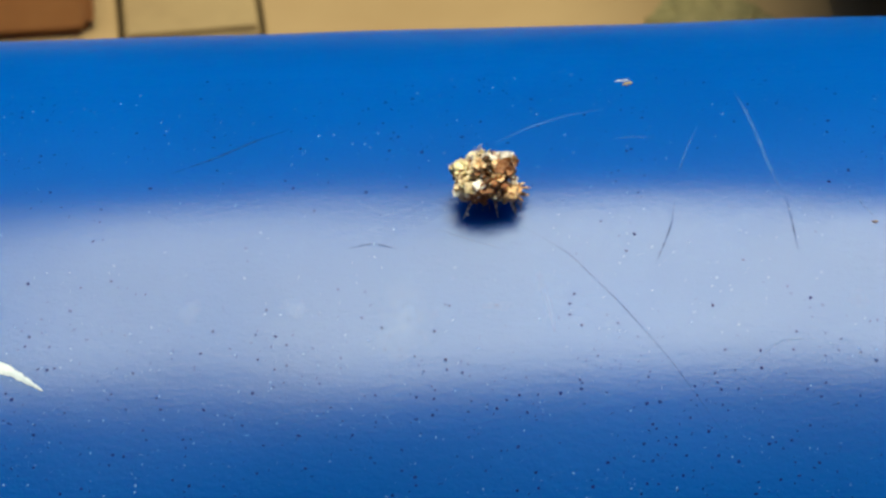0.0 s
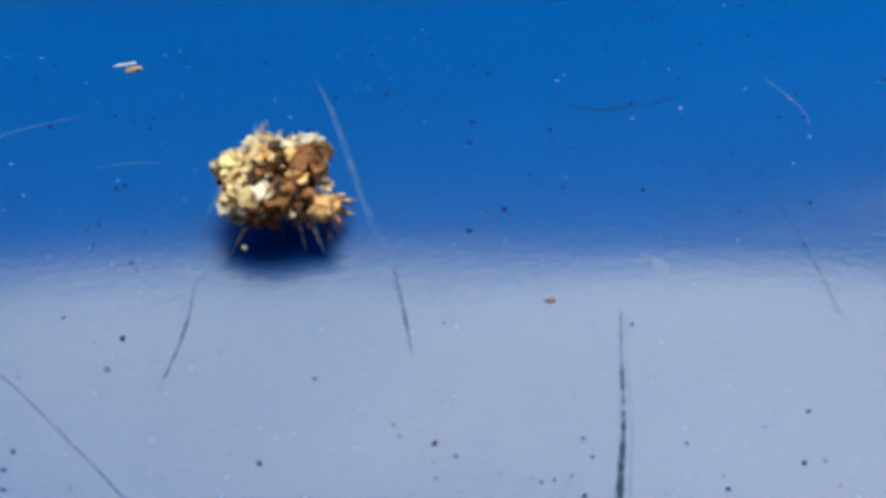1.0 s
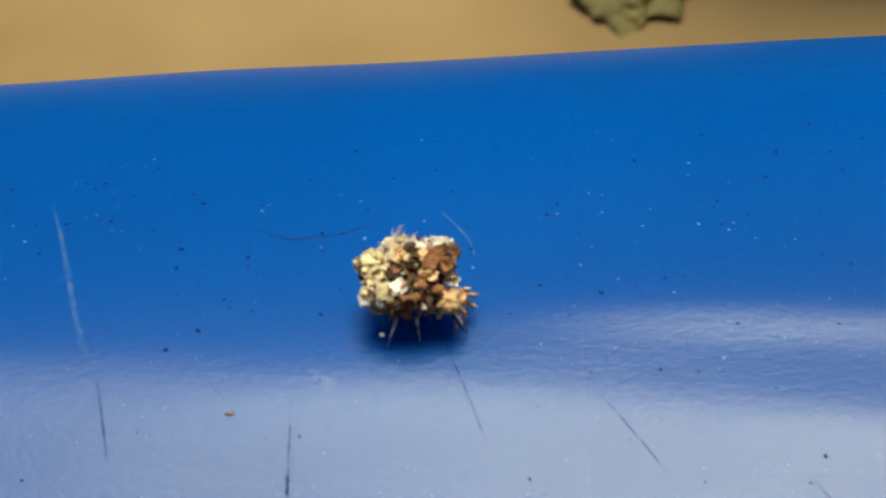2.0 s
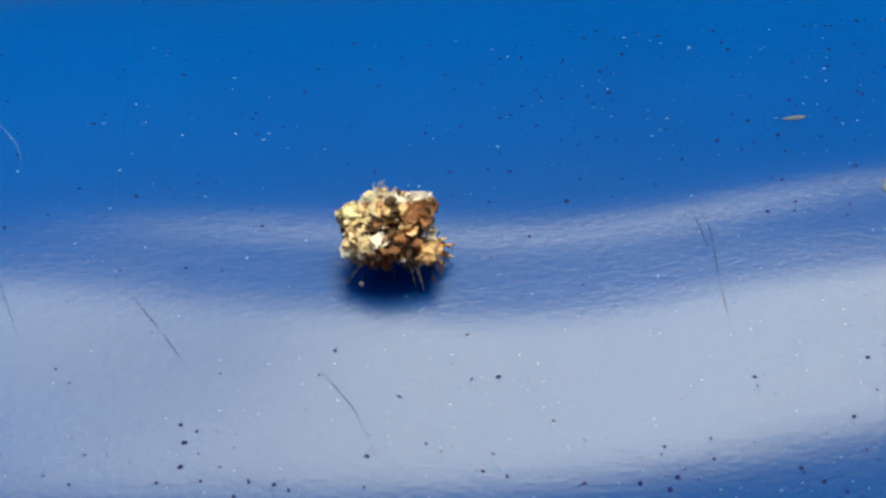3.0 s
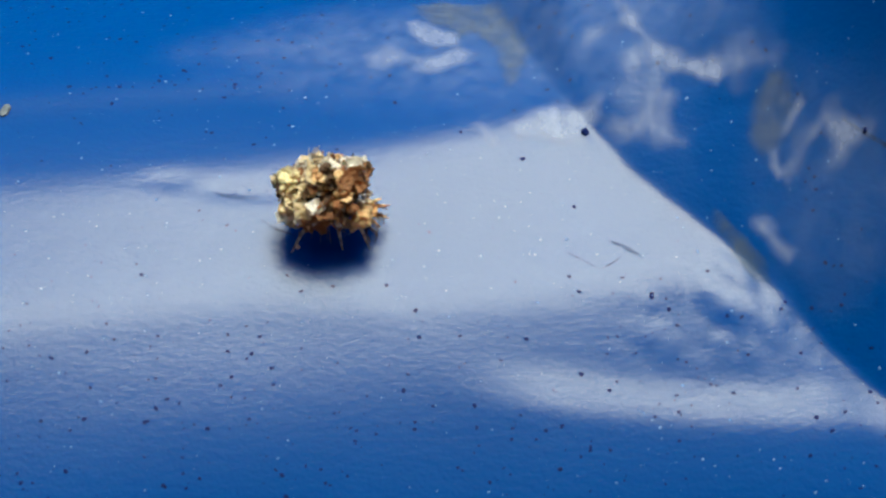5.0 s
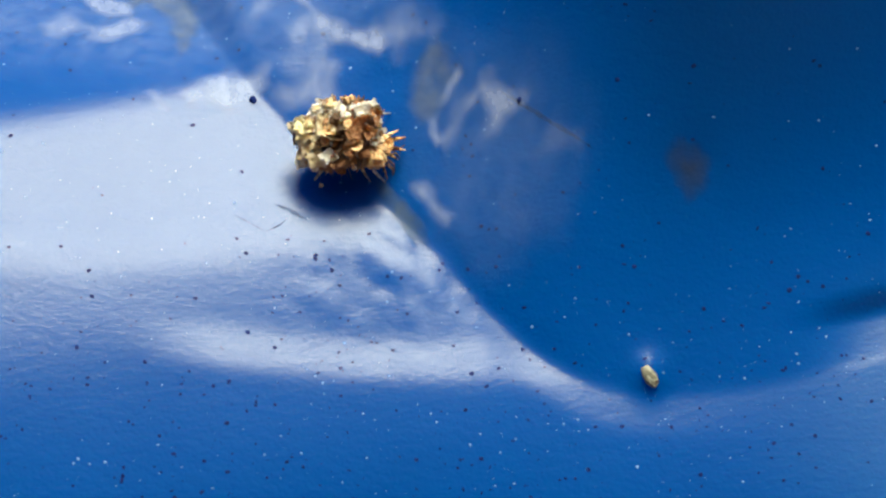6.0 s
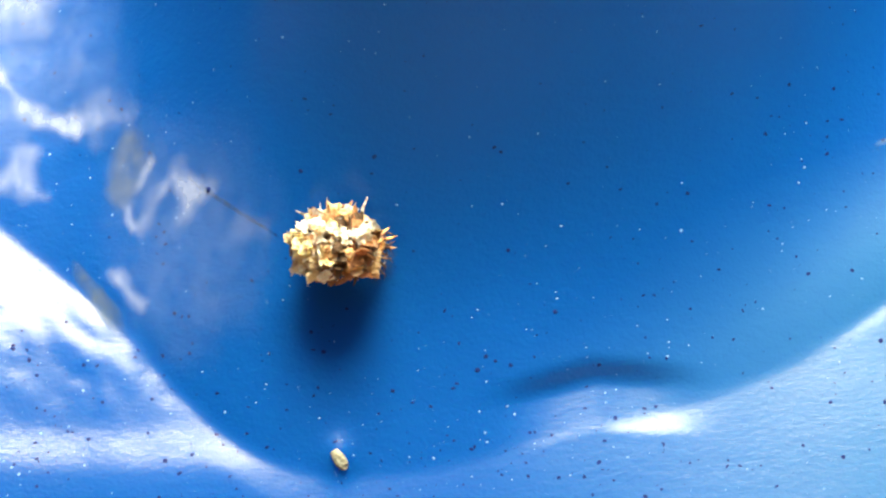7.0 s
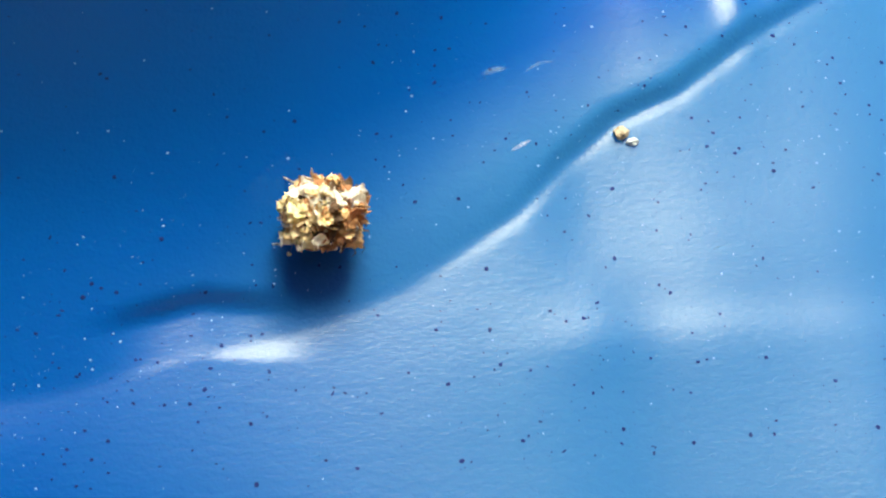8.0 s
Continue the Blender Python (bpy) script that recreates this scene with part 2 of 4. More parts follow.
def relief(x, deg):
    """Height of the worn plastic over the round tube, in metres."""
    x, deg = np.asarray(x, float), np.asarray(deg, float)
    v = deg * DEG
    h = 0.00009 * wobble(x * 0.5, v, 0.018, 3)
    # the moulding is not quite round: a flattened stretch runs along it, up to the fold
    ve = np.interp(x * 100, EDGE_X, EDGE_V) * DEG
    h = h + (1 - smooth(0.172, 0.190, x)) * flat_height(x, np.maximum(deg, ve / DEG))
    d = edge_distance(x, v)
    left = 1 - smooth(0.166, 0.182, x)
    right = smooth(0.206, 0.220, x)
    # the pressed-in face leans back, steeper towards its top
    w = np.clip(ve - v, 0.0, 0.028) * smooth(0.143, 0.152, x) * (1 - smooth(0.262, 0.275, x))
    steep = 0.14 + 0.20 * left + 0.07 * right
    crown = smooth(0.162, 0.188, x) * (1 - 0.7 * smooth(0.216, 0.245, x))
    rise = steep * w * (1 - np.exp(-w / 0.0009)) + (14.0 - 6.0 * left - 8.0 * right) * w * w * smooth(0.150, 0.170, x) + 45000.0 * crown * w ** 4
    h = h + rise * smooth(40, 93, deg)
    h = h + 0.00030 * wobble(x, v, 0.034, 9) * smooth(0.003, 0.012, w)
    # short steep wall along the far edge
    wall = smooth(0.213, 0.228, x) * smooth(96, 107, deg)
    h = h + smooth(0.219, 0.234, x) * wall * 0.00068 * smooth(0.0002, 0.0012, d) - wall * (0.00028 * np.exp(-((d - 0.0003) / 0.0006) ** 2))
    h = h + 0.0005 * bell(x, v, 24.15, 103.5, 0.0014, 0.004)
    # below the far part the moulding spreads into a flatter ledge
    face_at = 128.5 - 5.0 * smooth(0.228, 0.252, x)
    th, te = np.radians(np.clip(deg, 60, 165) - face_at), np.radians(np.interp(x * 100, EDGE_X, EDGE_V) - face_at)
    ledge = R * (np.cos(te) / np.cos(th) - 1.0)
    under = smooth(-0.0014, 0.0010, v - ve)
    h = h + smooth(0.178, 0.210, x) * under * ledge * 0.85
    h = h + 0.045 * np.maximum(x - 0.208, 0.0) * smooth(0.208, 0.216, x) * smooth(85, 100, deg)
    swell = smooth(0.216, 0.228, x) * under
    h = h + swell * (0.00017 * np.tanh((v - 131.8 * DEG) / 0.0020) + 0.00020 * np.exp(-((x - 0.2268) / 0.0034) ** 2) * np.tanh((v - 127.5 * DEG) / 0.0042) * (1 - smooth(131.5, 138, deg)))
    # small dent in the lower edge
    c = v - (128.7 * DEG + 0.22 * np.maximum(0.1975 - x, 0.0) + 0.10 * np.maximum(x - 0.1975, 0.0))
    pocket = np.exp(-((x - 0.1975) / 0.0066) ** 4)
    h = h - 0.00092 * pocket * smooth(-0.0016, 0.0003, c) * np.clip(1.0 - c / 0.0038, 0.0, 1.0)
    # pinched bump and a shallow dimple
    h = h + 0.0006 * bell(x, v, 17.85, 133.5, 0.0011, 0.0014) - 0.0002 * bell(x, v, 18.24, 120.3, 0.0016, 0.0016)
    # faint diagonal crease across the shine
    h = h - 0.00005 * bell(x, v, 13.5, 119.8, 0.006, 0.006) * np.tanh(((x - 0.1328) - (v - 118.1 * DEG)) / 0.0022)
    # crumpled patch at the near top corner of the face
    patch = bell(x, v, 15.9, 103.0, 0.011, 0.0085)
    h = h + 0.00022 * patch * (np.abs(wobble(x, v, 0.011, 11)) + 0.6 * np.abs(wobble(x, v, 0.006, 5)))
    patch = bell(x, v, 16.2, 124.5, 0.0075, 0.0045)
    h = h + 0.00013 * patch * (np.abs(wobble(x, v, 0.006, 8)) + 0.5 * np.abs(wobble(x, v, 0.003, 4)))
    for x0, deg0 in [(12.99, 113.7), (12.65, 113.5), (12.29, 112.5)]:
        h = h - 0.00011 * bell(x, v, x0, deg0, 0.0017, 0.0008)
    return h


def spot(x, deg, lift=0.0):
    """A place on the barrier: x in cm along it, degrees round it, metres above it."""
    r = R + float(relief(x * 0.01, deg)) + lift
    a = radians(deg)
    return Vector((x * 0.01, r * math.cos(a), AXIS + r * math.sin(a)))


def placed(x, deg, lift=0.0):
    """The same for arrays: places and normals."""
    def at(xx, dd):
        r, a = R + relief(xx, dd) + lift, np.radians(dd)
        return np.stack([xx, r * np.cos(a), AXIS + r * np.sin(a)], -1)
    x = np.asarray(x, float) * 0.01
    deg = np.asarray(deg, float)
    p = at(x, deg)
    along, round_ = at(x + 0.0004, deg) - at(x - 0.0004, deg), at(x, deg + 0.4) - at(x, deg - 0.4)
    n = np.cross(round_, along)
    n /= np.linalg.norm(n, axis=-1)[..., None]
    out = np.stack([0 * deg, np.cos(np.radians(deg)), np.sin(np.radians(deg))], -1)
    n = n * np.sign(np.sum(n * out, -1))[..., None]
    return p, n


def facing(x, deg):
    return Vector(placed(x, deg)[1])


def mesh_object(name, verts, faces, mat, flat=False, fade=None):
    me = bpy.data.meshes.new(name)
    me.from_pydata([tuple(p) for p in verts], [], faces)
    me.materials.append(mat)
    if not flat:
        me.polygons.foreach_set("use_smooth", [True] * len(me.polygons))
    if fade is not None:
        me.attributes.new("fade", "FLOAT", "POINT").data.foreach_set("value", [float(q) for q in fade])
    me.update()
    return new(name, me)


def barrier():
    xs = np.concatenate([np.linspace(-0.6, -0.09, 12), np.arange(-0.08, 0.135, 0.0012), np.arange(0.135, 0.262, 0.0005), np.arange(0.263, 0.32, 0.0015), np.linspace(0.33, 0.9, 12)])
    ds = np.concatenate([np.linspace(0, 64, 17), np.arange(65, 86, 1.0), np.arange(86, 142, 0.4), np.arange(142, 180.1, 2.0)])
    gx, gd = np.meshgrid(xs, ds, indexing="ij")
    r = R + relief(gx, gd)
    a = np.radians(gd)
    ys, zs = r * np.cos(a), AXIS + r * np.sin(a)
    n, k = len(xs), len(ds)
    skirt_b = np.stack([xs, np.full(n, R + 0.03), np.zeros(n)], 1)
    skirt_f = np.stack([xs, np.full(n, -R - 0.03), np.zeros(n)], 1)
    grid = np.stack([gx, ys, zs], 2)
    full = np.concatenate([skirt_b[:, None], grid, skirt_f[:, None]], 1)
    k += 2
    verts = full.reshape(-1, 3)
    faces = []
    for i in range(n - 1):
        base = i * k
        for j in range(k - 1):
            faces.append((base + j, base + k + j, base + k + j + 1, base + j + 1))
    faces.append(tuple(range(k)))
    faces.append(tuple((n - 1) * k + j for j in reversed(range(k))))
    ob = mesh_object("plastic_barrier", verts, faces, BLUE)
    return tagged(ob, "scuffed blue moulded plastic barrier with a dented rounded top", "plastic barrier")


rail = barrier()

# ---- ground ----
gm = bmesh.new()
bmesh.ops.create_grid(gm, x_segments=60, y_segments=60, size=60)
me = bpy.data.meshes.new("ground")
gm.to_mesh(me)
gm.free()
me.materials.append(SANDY)
ground = tagged(new("ground", me), "ochre sandy ground, dry and bare", "ground", kind="structure")


def boxed(name, size, mat, at, label, category, bevel=0.01, taper=1.0, turn=0.0):
    bm = bmesh.new()
    bmesh.ops.create_cube(bm, size=1.0)
    for p in bm.verts:
        k = 1.0 if p.co.z > 0 else taper
        p.co = Vector((p.co.x * size[0] * k, p.co.y * size[1] * k, (p.co.z + 0.5) * size[2]))
    bmesh.ops.bevel(bm, geom=list(bm.edges), offset=bevel, segments=3, affect="EDGES")
    me = bpy.data.meshes.new(name)
    bm.to_mesh(me)
    bm.free()
    me.materials.append(mat)
    ob = new(name, me)
    ob.matrix_world = pose(*at, 0, 0, turn)
    return tagged(ob, label, category) if category else ob


def blue_tub():
    root = new("plastic_tub")
    root.location = (0.36, 0.97, 0.0)
    tagged(root, "dark blue plastic tub standing on sandy ground", "tub")
    navy = plain("navy_plastic", (0.002, 0.02, 0.13), (0.004, 0.03, 0.17), 20, 0.4)
    body = boxed("tub_body", (0.50, 0.42, 0.24), navy, (0, 0, 0), "", "", 0.03, 0.98)
    rim = boxed("tub_rim", (0.54, 0.46, 0.025), navy, (0, 0, 0.235), "", "", 0.01)
    body.parent = rim.parent = root


blue_tub()
boxed("brick", (0.215, 0.102, 0.065), plain("orange_brick", (0.42, 0.18, 0.065), (0.52, 0.25, 0.09), 30, 0.9), (-0.245, 0.855, 0.0), "orange clay brick lying on sandy ground", "brick", 0.004, 1.0, 4)
boxed("wood_offcut", (0.05, 0.16, 0.006), plain("brown_wood", (0.20, 0.125, 0.05), (0.26, 0.17, 0.07), 40, 0.8), (-0.108, 0.88, 0.0), "brown wood offcut lying on sandy ground", "wood offcut", 0.003, 1.0, 6)


# low mound, darker and more olive than the ground beside the tub
def moss():
    bm = bmesh.new()
    bmesh.ops.create_icosphere(bm, subdivisions=4, radius=1.0)
    for p in bm.verts:
        k = 1 + 0.3 * noise.noise(p.co * 2.5) + 0.15 * noise.noise(p.co * 9.0)
        p.co = Vector((p.co.x * 0.022 * k, p.co.y * 0.03 * k, max(p.co.z, -0.05) * 0.012 * k))
    me = bpy.data.meshes.new("olive_mound")
    bm.to_mesh(me)
    bm.free()
    me.materials.append(plain("dark_olive", (0.12, 0.10, 0.035), (0.25, 0.19, 0.075), 60, 0.95, 0.003))
    ob = new("olive_mound", me)
    ob.location = (0.075, 0.79, 0.0)
    tagged(ob, "low dark olive mound on sandy ground beside a tub", "moss")


moss()


# unseen dark walls, added to close the place and darken reflections
def added_wall(name, x, y, turn, length=5.2, tall=1.7):
    ob = boxed(name, (length, 0.04, tall), ADDED_WALL_DARK, (x, y, 0.0), "", "", 0.006, 1.0, turn)
    tagged(ob, "plain dark wall added out of view to darken reflections", "wall", kind="structure")


ADDED_WALL_DARK = plain("added_wall_dark", (0.035, 0.03, 0.022), (0.08, 0.065, 0.05), 9, 0.85, 0.002)
added_wall("unseen_wall_north", 0.1, 1.9, 0)
added_wall("unseen_wall_south", 0.1, -1.5, 0, 5.2, 2.3)
added_wall("unseen_wall_east", 2.68, 0.2, 90, 3.34)
added_wall("unseen_wall_west", -2.48, 0.2, 90, 3.34)

# ---- marks worn into the barrier ----
def haze(name, colors, rough, scale, most, soft=0.5, stretch=(1, 1, 1)):
    """Thin mark, deposit or painted glint: patchy, thinning out towards its edges."""
    m, nt, b = material(name, rough)
    b.inputs["Specular IOR Level"].default_value = 0.15
    v = coords(nt, stretch)
    n = noise_of(nt, v, scale, 6.0, 0.7)
    nt.links.new(ramp(nt, noise_of(nt, v, scale * 2.3, 3.0), [(0.3, colors[0]), (0.7, colors[1])]), b.inputs["Base Color"])
    at = nt.nodes.new("ShaderNodeAttribute")
    at.attribute_name = "fade"
    thin = node(nt, "ShaderNodeMath")
    thin.operation = "MULTIPLY"
    nt.links.new(at.outputs["Fac"], thin.inputs[0])
    nt.links.new(ramp(nt, n, [(0.5 - soft * 0.35, (0.0,) * 3), (0.5 + soft * 0.25, (most,) * 3)]), thin.inputs[1])
    nt.links.new(thin.outputs[0], b.inputs["Alpha"])
    return m


PALE_HAZE = haze("pale_scuff_haze", ((0.302, 0.389, 0.662), (0.403, 0.475, 0.72)), 0.4, 420.0, 0.42, 0.9)
# whitish film: glints of crumpled plastic kept as colour, and one scratch
GLINT_SCRATCH = haze("pale_glint_and_scratch", ((0.346, 0.396, 0.619), (0.461, 0.504, 0.72)), 0.3, 480.0, 0.9, 0.8, (1.0, 0.5, 0.5))
GREY_HAZE = haze("grey_dried_mud", ((0.108, 0.137, 0.194), (0.166, 0.194, 0.259)), 0.6, 420.0, 0.72, 1.2)
BROWN_HAZE = haze("brown_water_stain", ((0.0648, 0.101, 0.158), (0.115, 0.144, 0.187)), 0.8, 300.0, 0.75, 0.55)
DROP_HAZE = haze("brown_dried_drop", ((0.0252, 0.0324, 0.036), (0.0504, 0.054, 0.0504)), 0.8, 500.0, 0.6, 1.4)
PALE_SCRATCH = haze("pale_scratch", ((0.101, 0.216, 0.418), (0.187, 0.302, 0.49)), 0.4, 900.0, 0.38, 0.6)
DARK_SCRATCH = haze("dark_scratch", ((0.00576, 0.0288, 0.115), (0.0144, 0.0504, 0.158)), 0.5, 900.0, 0.75, 0.5)
CRACK = haze("open_crack", ((0.004, 0.015, 0.05), (0.012, 0.035, 0.10)), 0.6, 900.0, 1.0, 0.3)


def resample(pts, count):
    p = np.array(pts, float)
    q = p * np.array([1.0, 0.0962])
    s_ = np.concatenate([[0], np.cumsum(np.hypot(*np.diff(q, axis=0).T))])
    u = np.linspace(0, s_[-1], count)
    out = np.stack([np.interp(u, s_, p[:, 0]), np.interp(u, s_, p[:, 1])], 1)
    for _ in range(3):
        out[1:-1] = 0.25 * out[:-2] + 0.5 * out[1:-1] + 0.25 * out[2:]
    return out


def stroke(name, pts, widths, mat, lift=0.00002, label="", seed=0, parent=None):
    """A scratch or scuff that follows the barrier. widths in mm at start, middle and end."""
    length = sum(math.hypot(b[0] - a[0], (b[1] - a[1]) * 0.0962) for a, b in zip(pts, pts[1:]))
    n = max(8, int(length / 0.035))
    c = resample(pts, n)
    rng = np.random.RandomState(seed + 17)
    u = np.linspace(0, 1, n)
    w = np.interp(u, [0, 0.5, 1], widths) * 0.16 * (0.8 + 0.4 * rng.rand(n))
    t = np.gradient(c * np.array([1, 0.0962]), axis=0)
    t /= np.linalg.norm(t, axis=1)[:, None] + 1e-9
    side = np.stack([-t[:, 1], t[:, 0]], 1)
    rows = []
    for k, up in ((-0.5, 0.2), (-0.17, 1.0), (0.17, 1.0), (0.5, 0.2)):
        x = c[:, 0] + side[:, 0] * w * k
        deg = c[:, 1] + side[:, 1] * w * k / 0.0962
        rows.append(placed(x, deg, lift * up)[0])
    v = np.stack(rows, 1).reshape(-1, 3)
    ends = np.clip(np.minimum(u / 0.25, (1 - u) / 0.25), 0, 1) ** 0.7 if mat is not CRACK else np.clip(0.25 + u * 2, 0, 1)
    fade = (ends[:, None] * np.array([0.15, 1, 1, 0.15])[None]).reshape(-1)
    f = [(i * 4 + j, i * 4 + j + 1, i * 4 + j + 5, i * 4 + j + 4) for i in range(n - 1) for j in range(3)]
    ob = mesh_object(name, v, f, mat, fade=fade)
    ob.parent = parent or rail
    if label:
        tagged(ob, label)
    return ob


def patch_on(name, x, deg, rx, rdeg, turn, mat, lift=0.00003, label="", seed=0, parent=None, dome=0.0):
    """A flat irregular film on the barrier; rx in cm, rdeg in degrees."""
    rng = np.random.RandomState(seed)
    rings, seg = 7, 28
    a = np.linspace(0, math.tau, seg, endpoint=False)
    edge = 1 + 0.16 * np.sin(a * 2 + rng.rand() * 6) + 0.12 * np.sin(a * 3 + rng.rand() * 6) + 0.08 * np.sin(a * 7 + rng.rand() * 6)
    xs, ds, ls = [0.0], [0.0], [1.0]
    for k in range(1, rings + 1):
        r = k / rings
        xs += list(r * edge * np.cos(a))
        ds += list(r * edge * np.sin(a))
        ls += [1 - r * r] * seg
    xs, ds = np.array(xs) * rx, np.array(ds) * rdeg * 0.0962
    ct, st = math.cos(radians(turn)), math.sin(radians(turn))
    px, pd = x + xs * ct - ds * st, deg + (xs * st + ds * ct) / 0.0962
    v = placed(px, pd, 0.0)
    pts = v[0] + v[1] * (lift + dome * np.array(ls))[:, None]
    f = [(0, 1 + j, 1 + (j + 1) % seg) for j in range(seg)]
    for k in range(rings - 1):
        b = 1 + k * seg
        f += [(b + j, b + seg + j, b + seg + (j + 1) % seg, b + (j + 1) % seg) for j in range(seg)]
    ob = mesh_object(name, pts, f, mat, fade=np.array(ls) ** 0.9)
    ob.parent = parent or rail
    if label:
        tagged(ob, label)
    return ob


def film(name, pts, soft, mat, label="", lift=0.00003, strength=1.0):
    """A thin film with a drawn outline (cm along, degrees round) that thins out over soft cm at its edge."""
    q = np.array(pts) * np.array([1.0, 0.0962])
    lo, hi = q.min(0) - soft * 0.7, q.max(0) + soft * 0.7
    nx, ny = [max(8, int(w / 0.014)) for w in hi - lo]
    gx, gy = np.meshgrid(np.linspace(lo[0], hi[0], nx), np.linspace(lo[1], hi[1], ny), indexing="ij")
    best, inside = np.full(gx.shape, 9.0), np.zeros(gx.shape, bool)
    for (ax, ay), (bx, by) in zip(q, np.roll(q, -1, 0)):
        t = np.clip(((gx - ax) * (bx - ax) + (gy - ay) * (by - ay)) / ((bx - ax) ** 2 + (by - ay) ** 2), 0, 1)
        best = np.minimum(best, np.hypot(gx - ax - t * (bx - ax), gy - ay - t * (by - ay)))
        inside ^= ((ay > gy) != (by > gy)) & (gx < ax + (gy - ay) * (bx - ax) / (by - ay + 1e-12))
    rough = min(0.25 * soft, 0.03) * wobble(gx, gy, 0.23, 31)
    fade = strength * smooth(-0.6 * soft, 0.8 * soft, np.where(inside, best, -best) + rough)
    fade[0] = fade[-1] = 0.0
    fade[:, 0] = fade[:, -1] = 0.0
    v = placed(gx, gy / 0.0962, lift)[0].reshape(-1, 3)
    f = [(i * ny + j, (i + 1) * ny + j, (i + 1) * ny + j + 1, i * ny + j + 1) for i in range(nx - 1) for j in range(ny - 1) if fade[i:i + 2, j:j + 2].max() > 0]
    ob = mesh_object(name, v, f, mat, fade=fade.reshape(-1))
    ob.parent = rail
    return tagged(ob, label) if label else ob


def marks():
    crack = stroke("crack", [(3.93, 110.5), (3.90, 116), (3.88, 120), (3.80, 126), (3.74, 134), (3.72, 142)], (0.06, 0.40, 0.75), CRACK, label="dark open crack in the plastic")
    stroke("crack_lip", [(3.955, 111.5), (3.93, 116), (3.93, 120), (3.86, 126), (3.82, 134), (3.80, 142)], (0.05, 0.22, 0.3), PALE_SCRATCH, parent=crack, label="pale raised lip of the crack")
    pale, dark = PALE_SCRATCH, DARK_SCRATCH
    stroke("scratch", [(2.25, 90.2), (2.33, 93.7), (2.42, 98.5), (2.49, 102.7), (2.57, 106.0), (2.65, 107.9)], (0.10, 0.35, 0.25), pale, seed=0)
    stroke("scratch", [(2.65, 107.7), (2.70, 111.2), (2.74, 114.9)], (0.06, 0.16, 0.12), dark, seed=1)
    stroke("scratch", [(1.84, 97.0), (1.70, 101.0), (1.59, 104.9)], (0.06, 0.12, 0.12), pale, seed=2)
    stroke("scratch", [(1.54, 108.3), (1.50, 111.0), (1.41, 113.5), (1.31, 115.8)], (0.06, 0.15, 0.1), dark, seed=3)
    stroke("scratch", [(-0.32, 100.0), (0.10, 96.7), (0.52, 94.4), (0.92, 93.2)], (0.1, 0.2, 0.08), pale, seed=4)
    stroke("scratch", [(-0.05, 110.6), (0.47, 114.4), (0.96, 120.4), (1.43, 127.0), (1.95, 135.4)], (0.05, 0.09, 0.05), dark, seed=5)
    stroke("scratch", [(3.38, 108.7), (3.45, 109.9), (3.54, 111.1)], (0.15, 0.2, 0.1), pale, seed=6)
    stroke("scratch", [(0.14, 116.3), (0.23, 120.0), (0.29, 123.5)], (0.4, 0.5, 0.15), PALE_HAZE, seed=7)
    stroke("scratch", [(2.20, 127.5), (2.52, 124.9), (2.91, 124.9)], (0.1, 0.18, 0.12), pale, seed=8)
    stroke("scratch", [(-3.56, 102.9), (-3.1, 100.5), (-2.65, 97.4), (-2.3, 95.5)], (0.15, 0.22, 0.1), dark, seed=9)
    stroke("scratch", [(4.84, 104.2), (5.02, 109.5), (5.22, 115.9)], (0.05, 0.08, 0.04), dark, seed=10)
    stroke("scratch", [(9.76, 106.0), (9.83, 108.2), (9.87, 110.0)], (0.12, 0.12, 0.06), dark, seed=11)
    stroke("scratch", [(9.83, 106.1), (9.89, 108.2), (9.92, 112.4), (9.98, 116.4)], (0.1, 0.08, 0.05), dark, seed=12)
    stroke("scratch", [(15.27, 118.7), (15.39, 119.3), (15.50, 120.2)], (0.1, 0.3, 0.12), dark, seed=13)
    stroke("scratch", [(14.97, 119.5), (15.08, 120.2), (15.20, 121.1)], (0.06, 0.1, 0.06), dark, seed=14)
    stroke("scratch", [(15.20, 121.1), (15.30, 120.6), (15.37, 119.9)], (0.05, 0.08, 0.04), dark, seed=15)
    stroke("scratch", [(16.86, 113.8), (17.04, 115.5), (17.25, 117.3), (17.52, 119.2)], (0.1, 0.2, 0.1), dark, seed=16)
    stroke("scratch", [(22.02, 112.5), (22.13, 112.0), (22.24, 111.7)], (0.08, 0.22, 0.1), pale, seed=17)
    stroke("scratch", [(22.35, 112.0), (22.48, 111.1), (22.62, 110.9)], (0.08, 0.22, 0.1), pale, seed=18)
    stroke("scratch", [(22.19, 117.9), (22.28, 117.4), (22.36, 117.0)], (0.1, 0.25, 0.1), GLINT_SCRATCH, seed=19)
    stroke("scratch", [(23.63, 126.6), (23.69, 126.0), (23.78, 125.9)], (0.08, 0.16, 0.1), pale, seed=20)
    stroke("scratch", [(3.6, 94.5), (3.9, 96.2), (4.25, 95.8), (4.5, 94.6)], (0.1, 0.2, 0.1), dark, seed=22)
    stroke("scratch", [(4.9, 93.5), (5.1, 97.0), (5.15, 99.5)], (0.1, 0.15, 0.06), pale, seed=23)
    stroke("scratch", [(0.9, 99.2), (1.15, 98.7), (1.4, 98.9)], (0.05, 0.1, 0.05), pale, seed=24)
    stroke("scratch", [(-0.9, 110.8), (-0.5, 112.5), (-0.2, 113.6)], (0.1, 0.14, 0.06), pale, seed=25)
    stroke("scratch", [(-1.75, 113.0), (-1.5, 112.4), (-1.25, 113.2)], (0.1, 0.16, 0.1), dark, seed=26)
    stroke("scratch", [(7.2, 118.0), (7.45, 121.5), (7.6, 125.5)], (0.08, 0.1, 0.05), dark, seed=27)
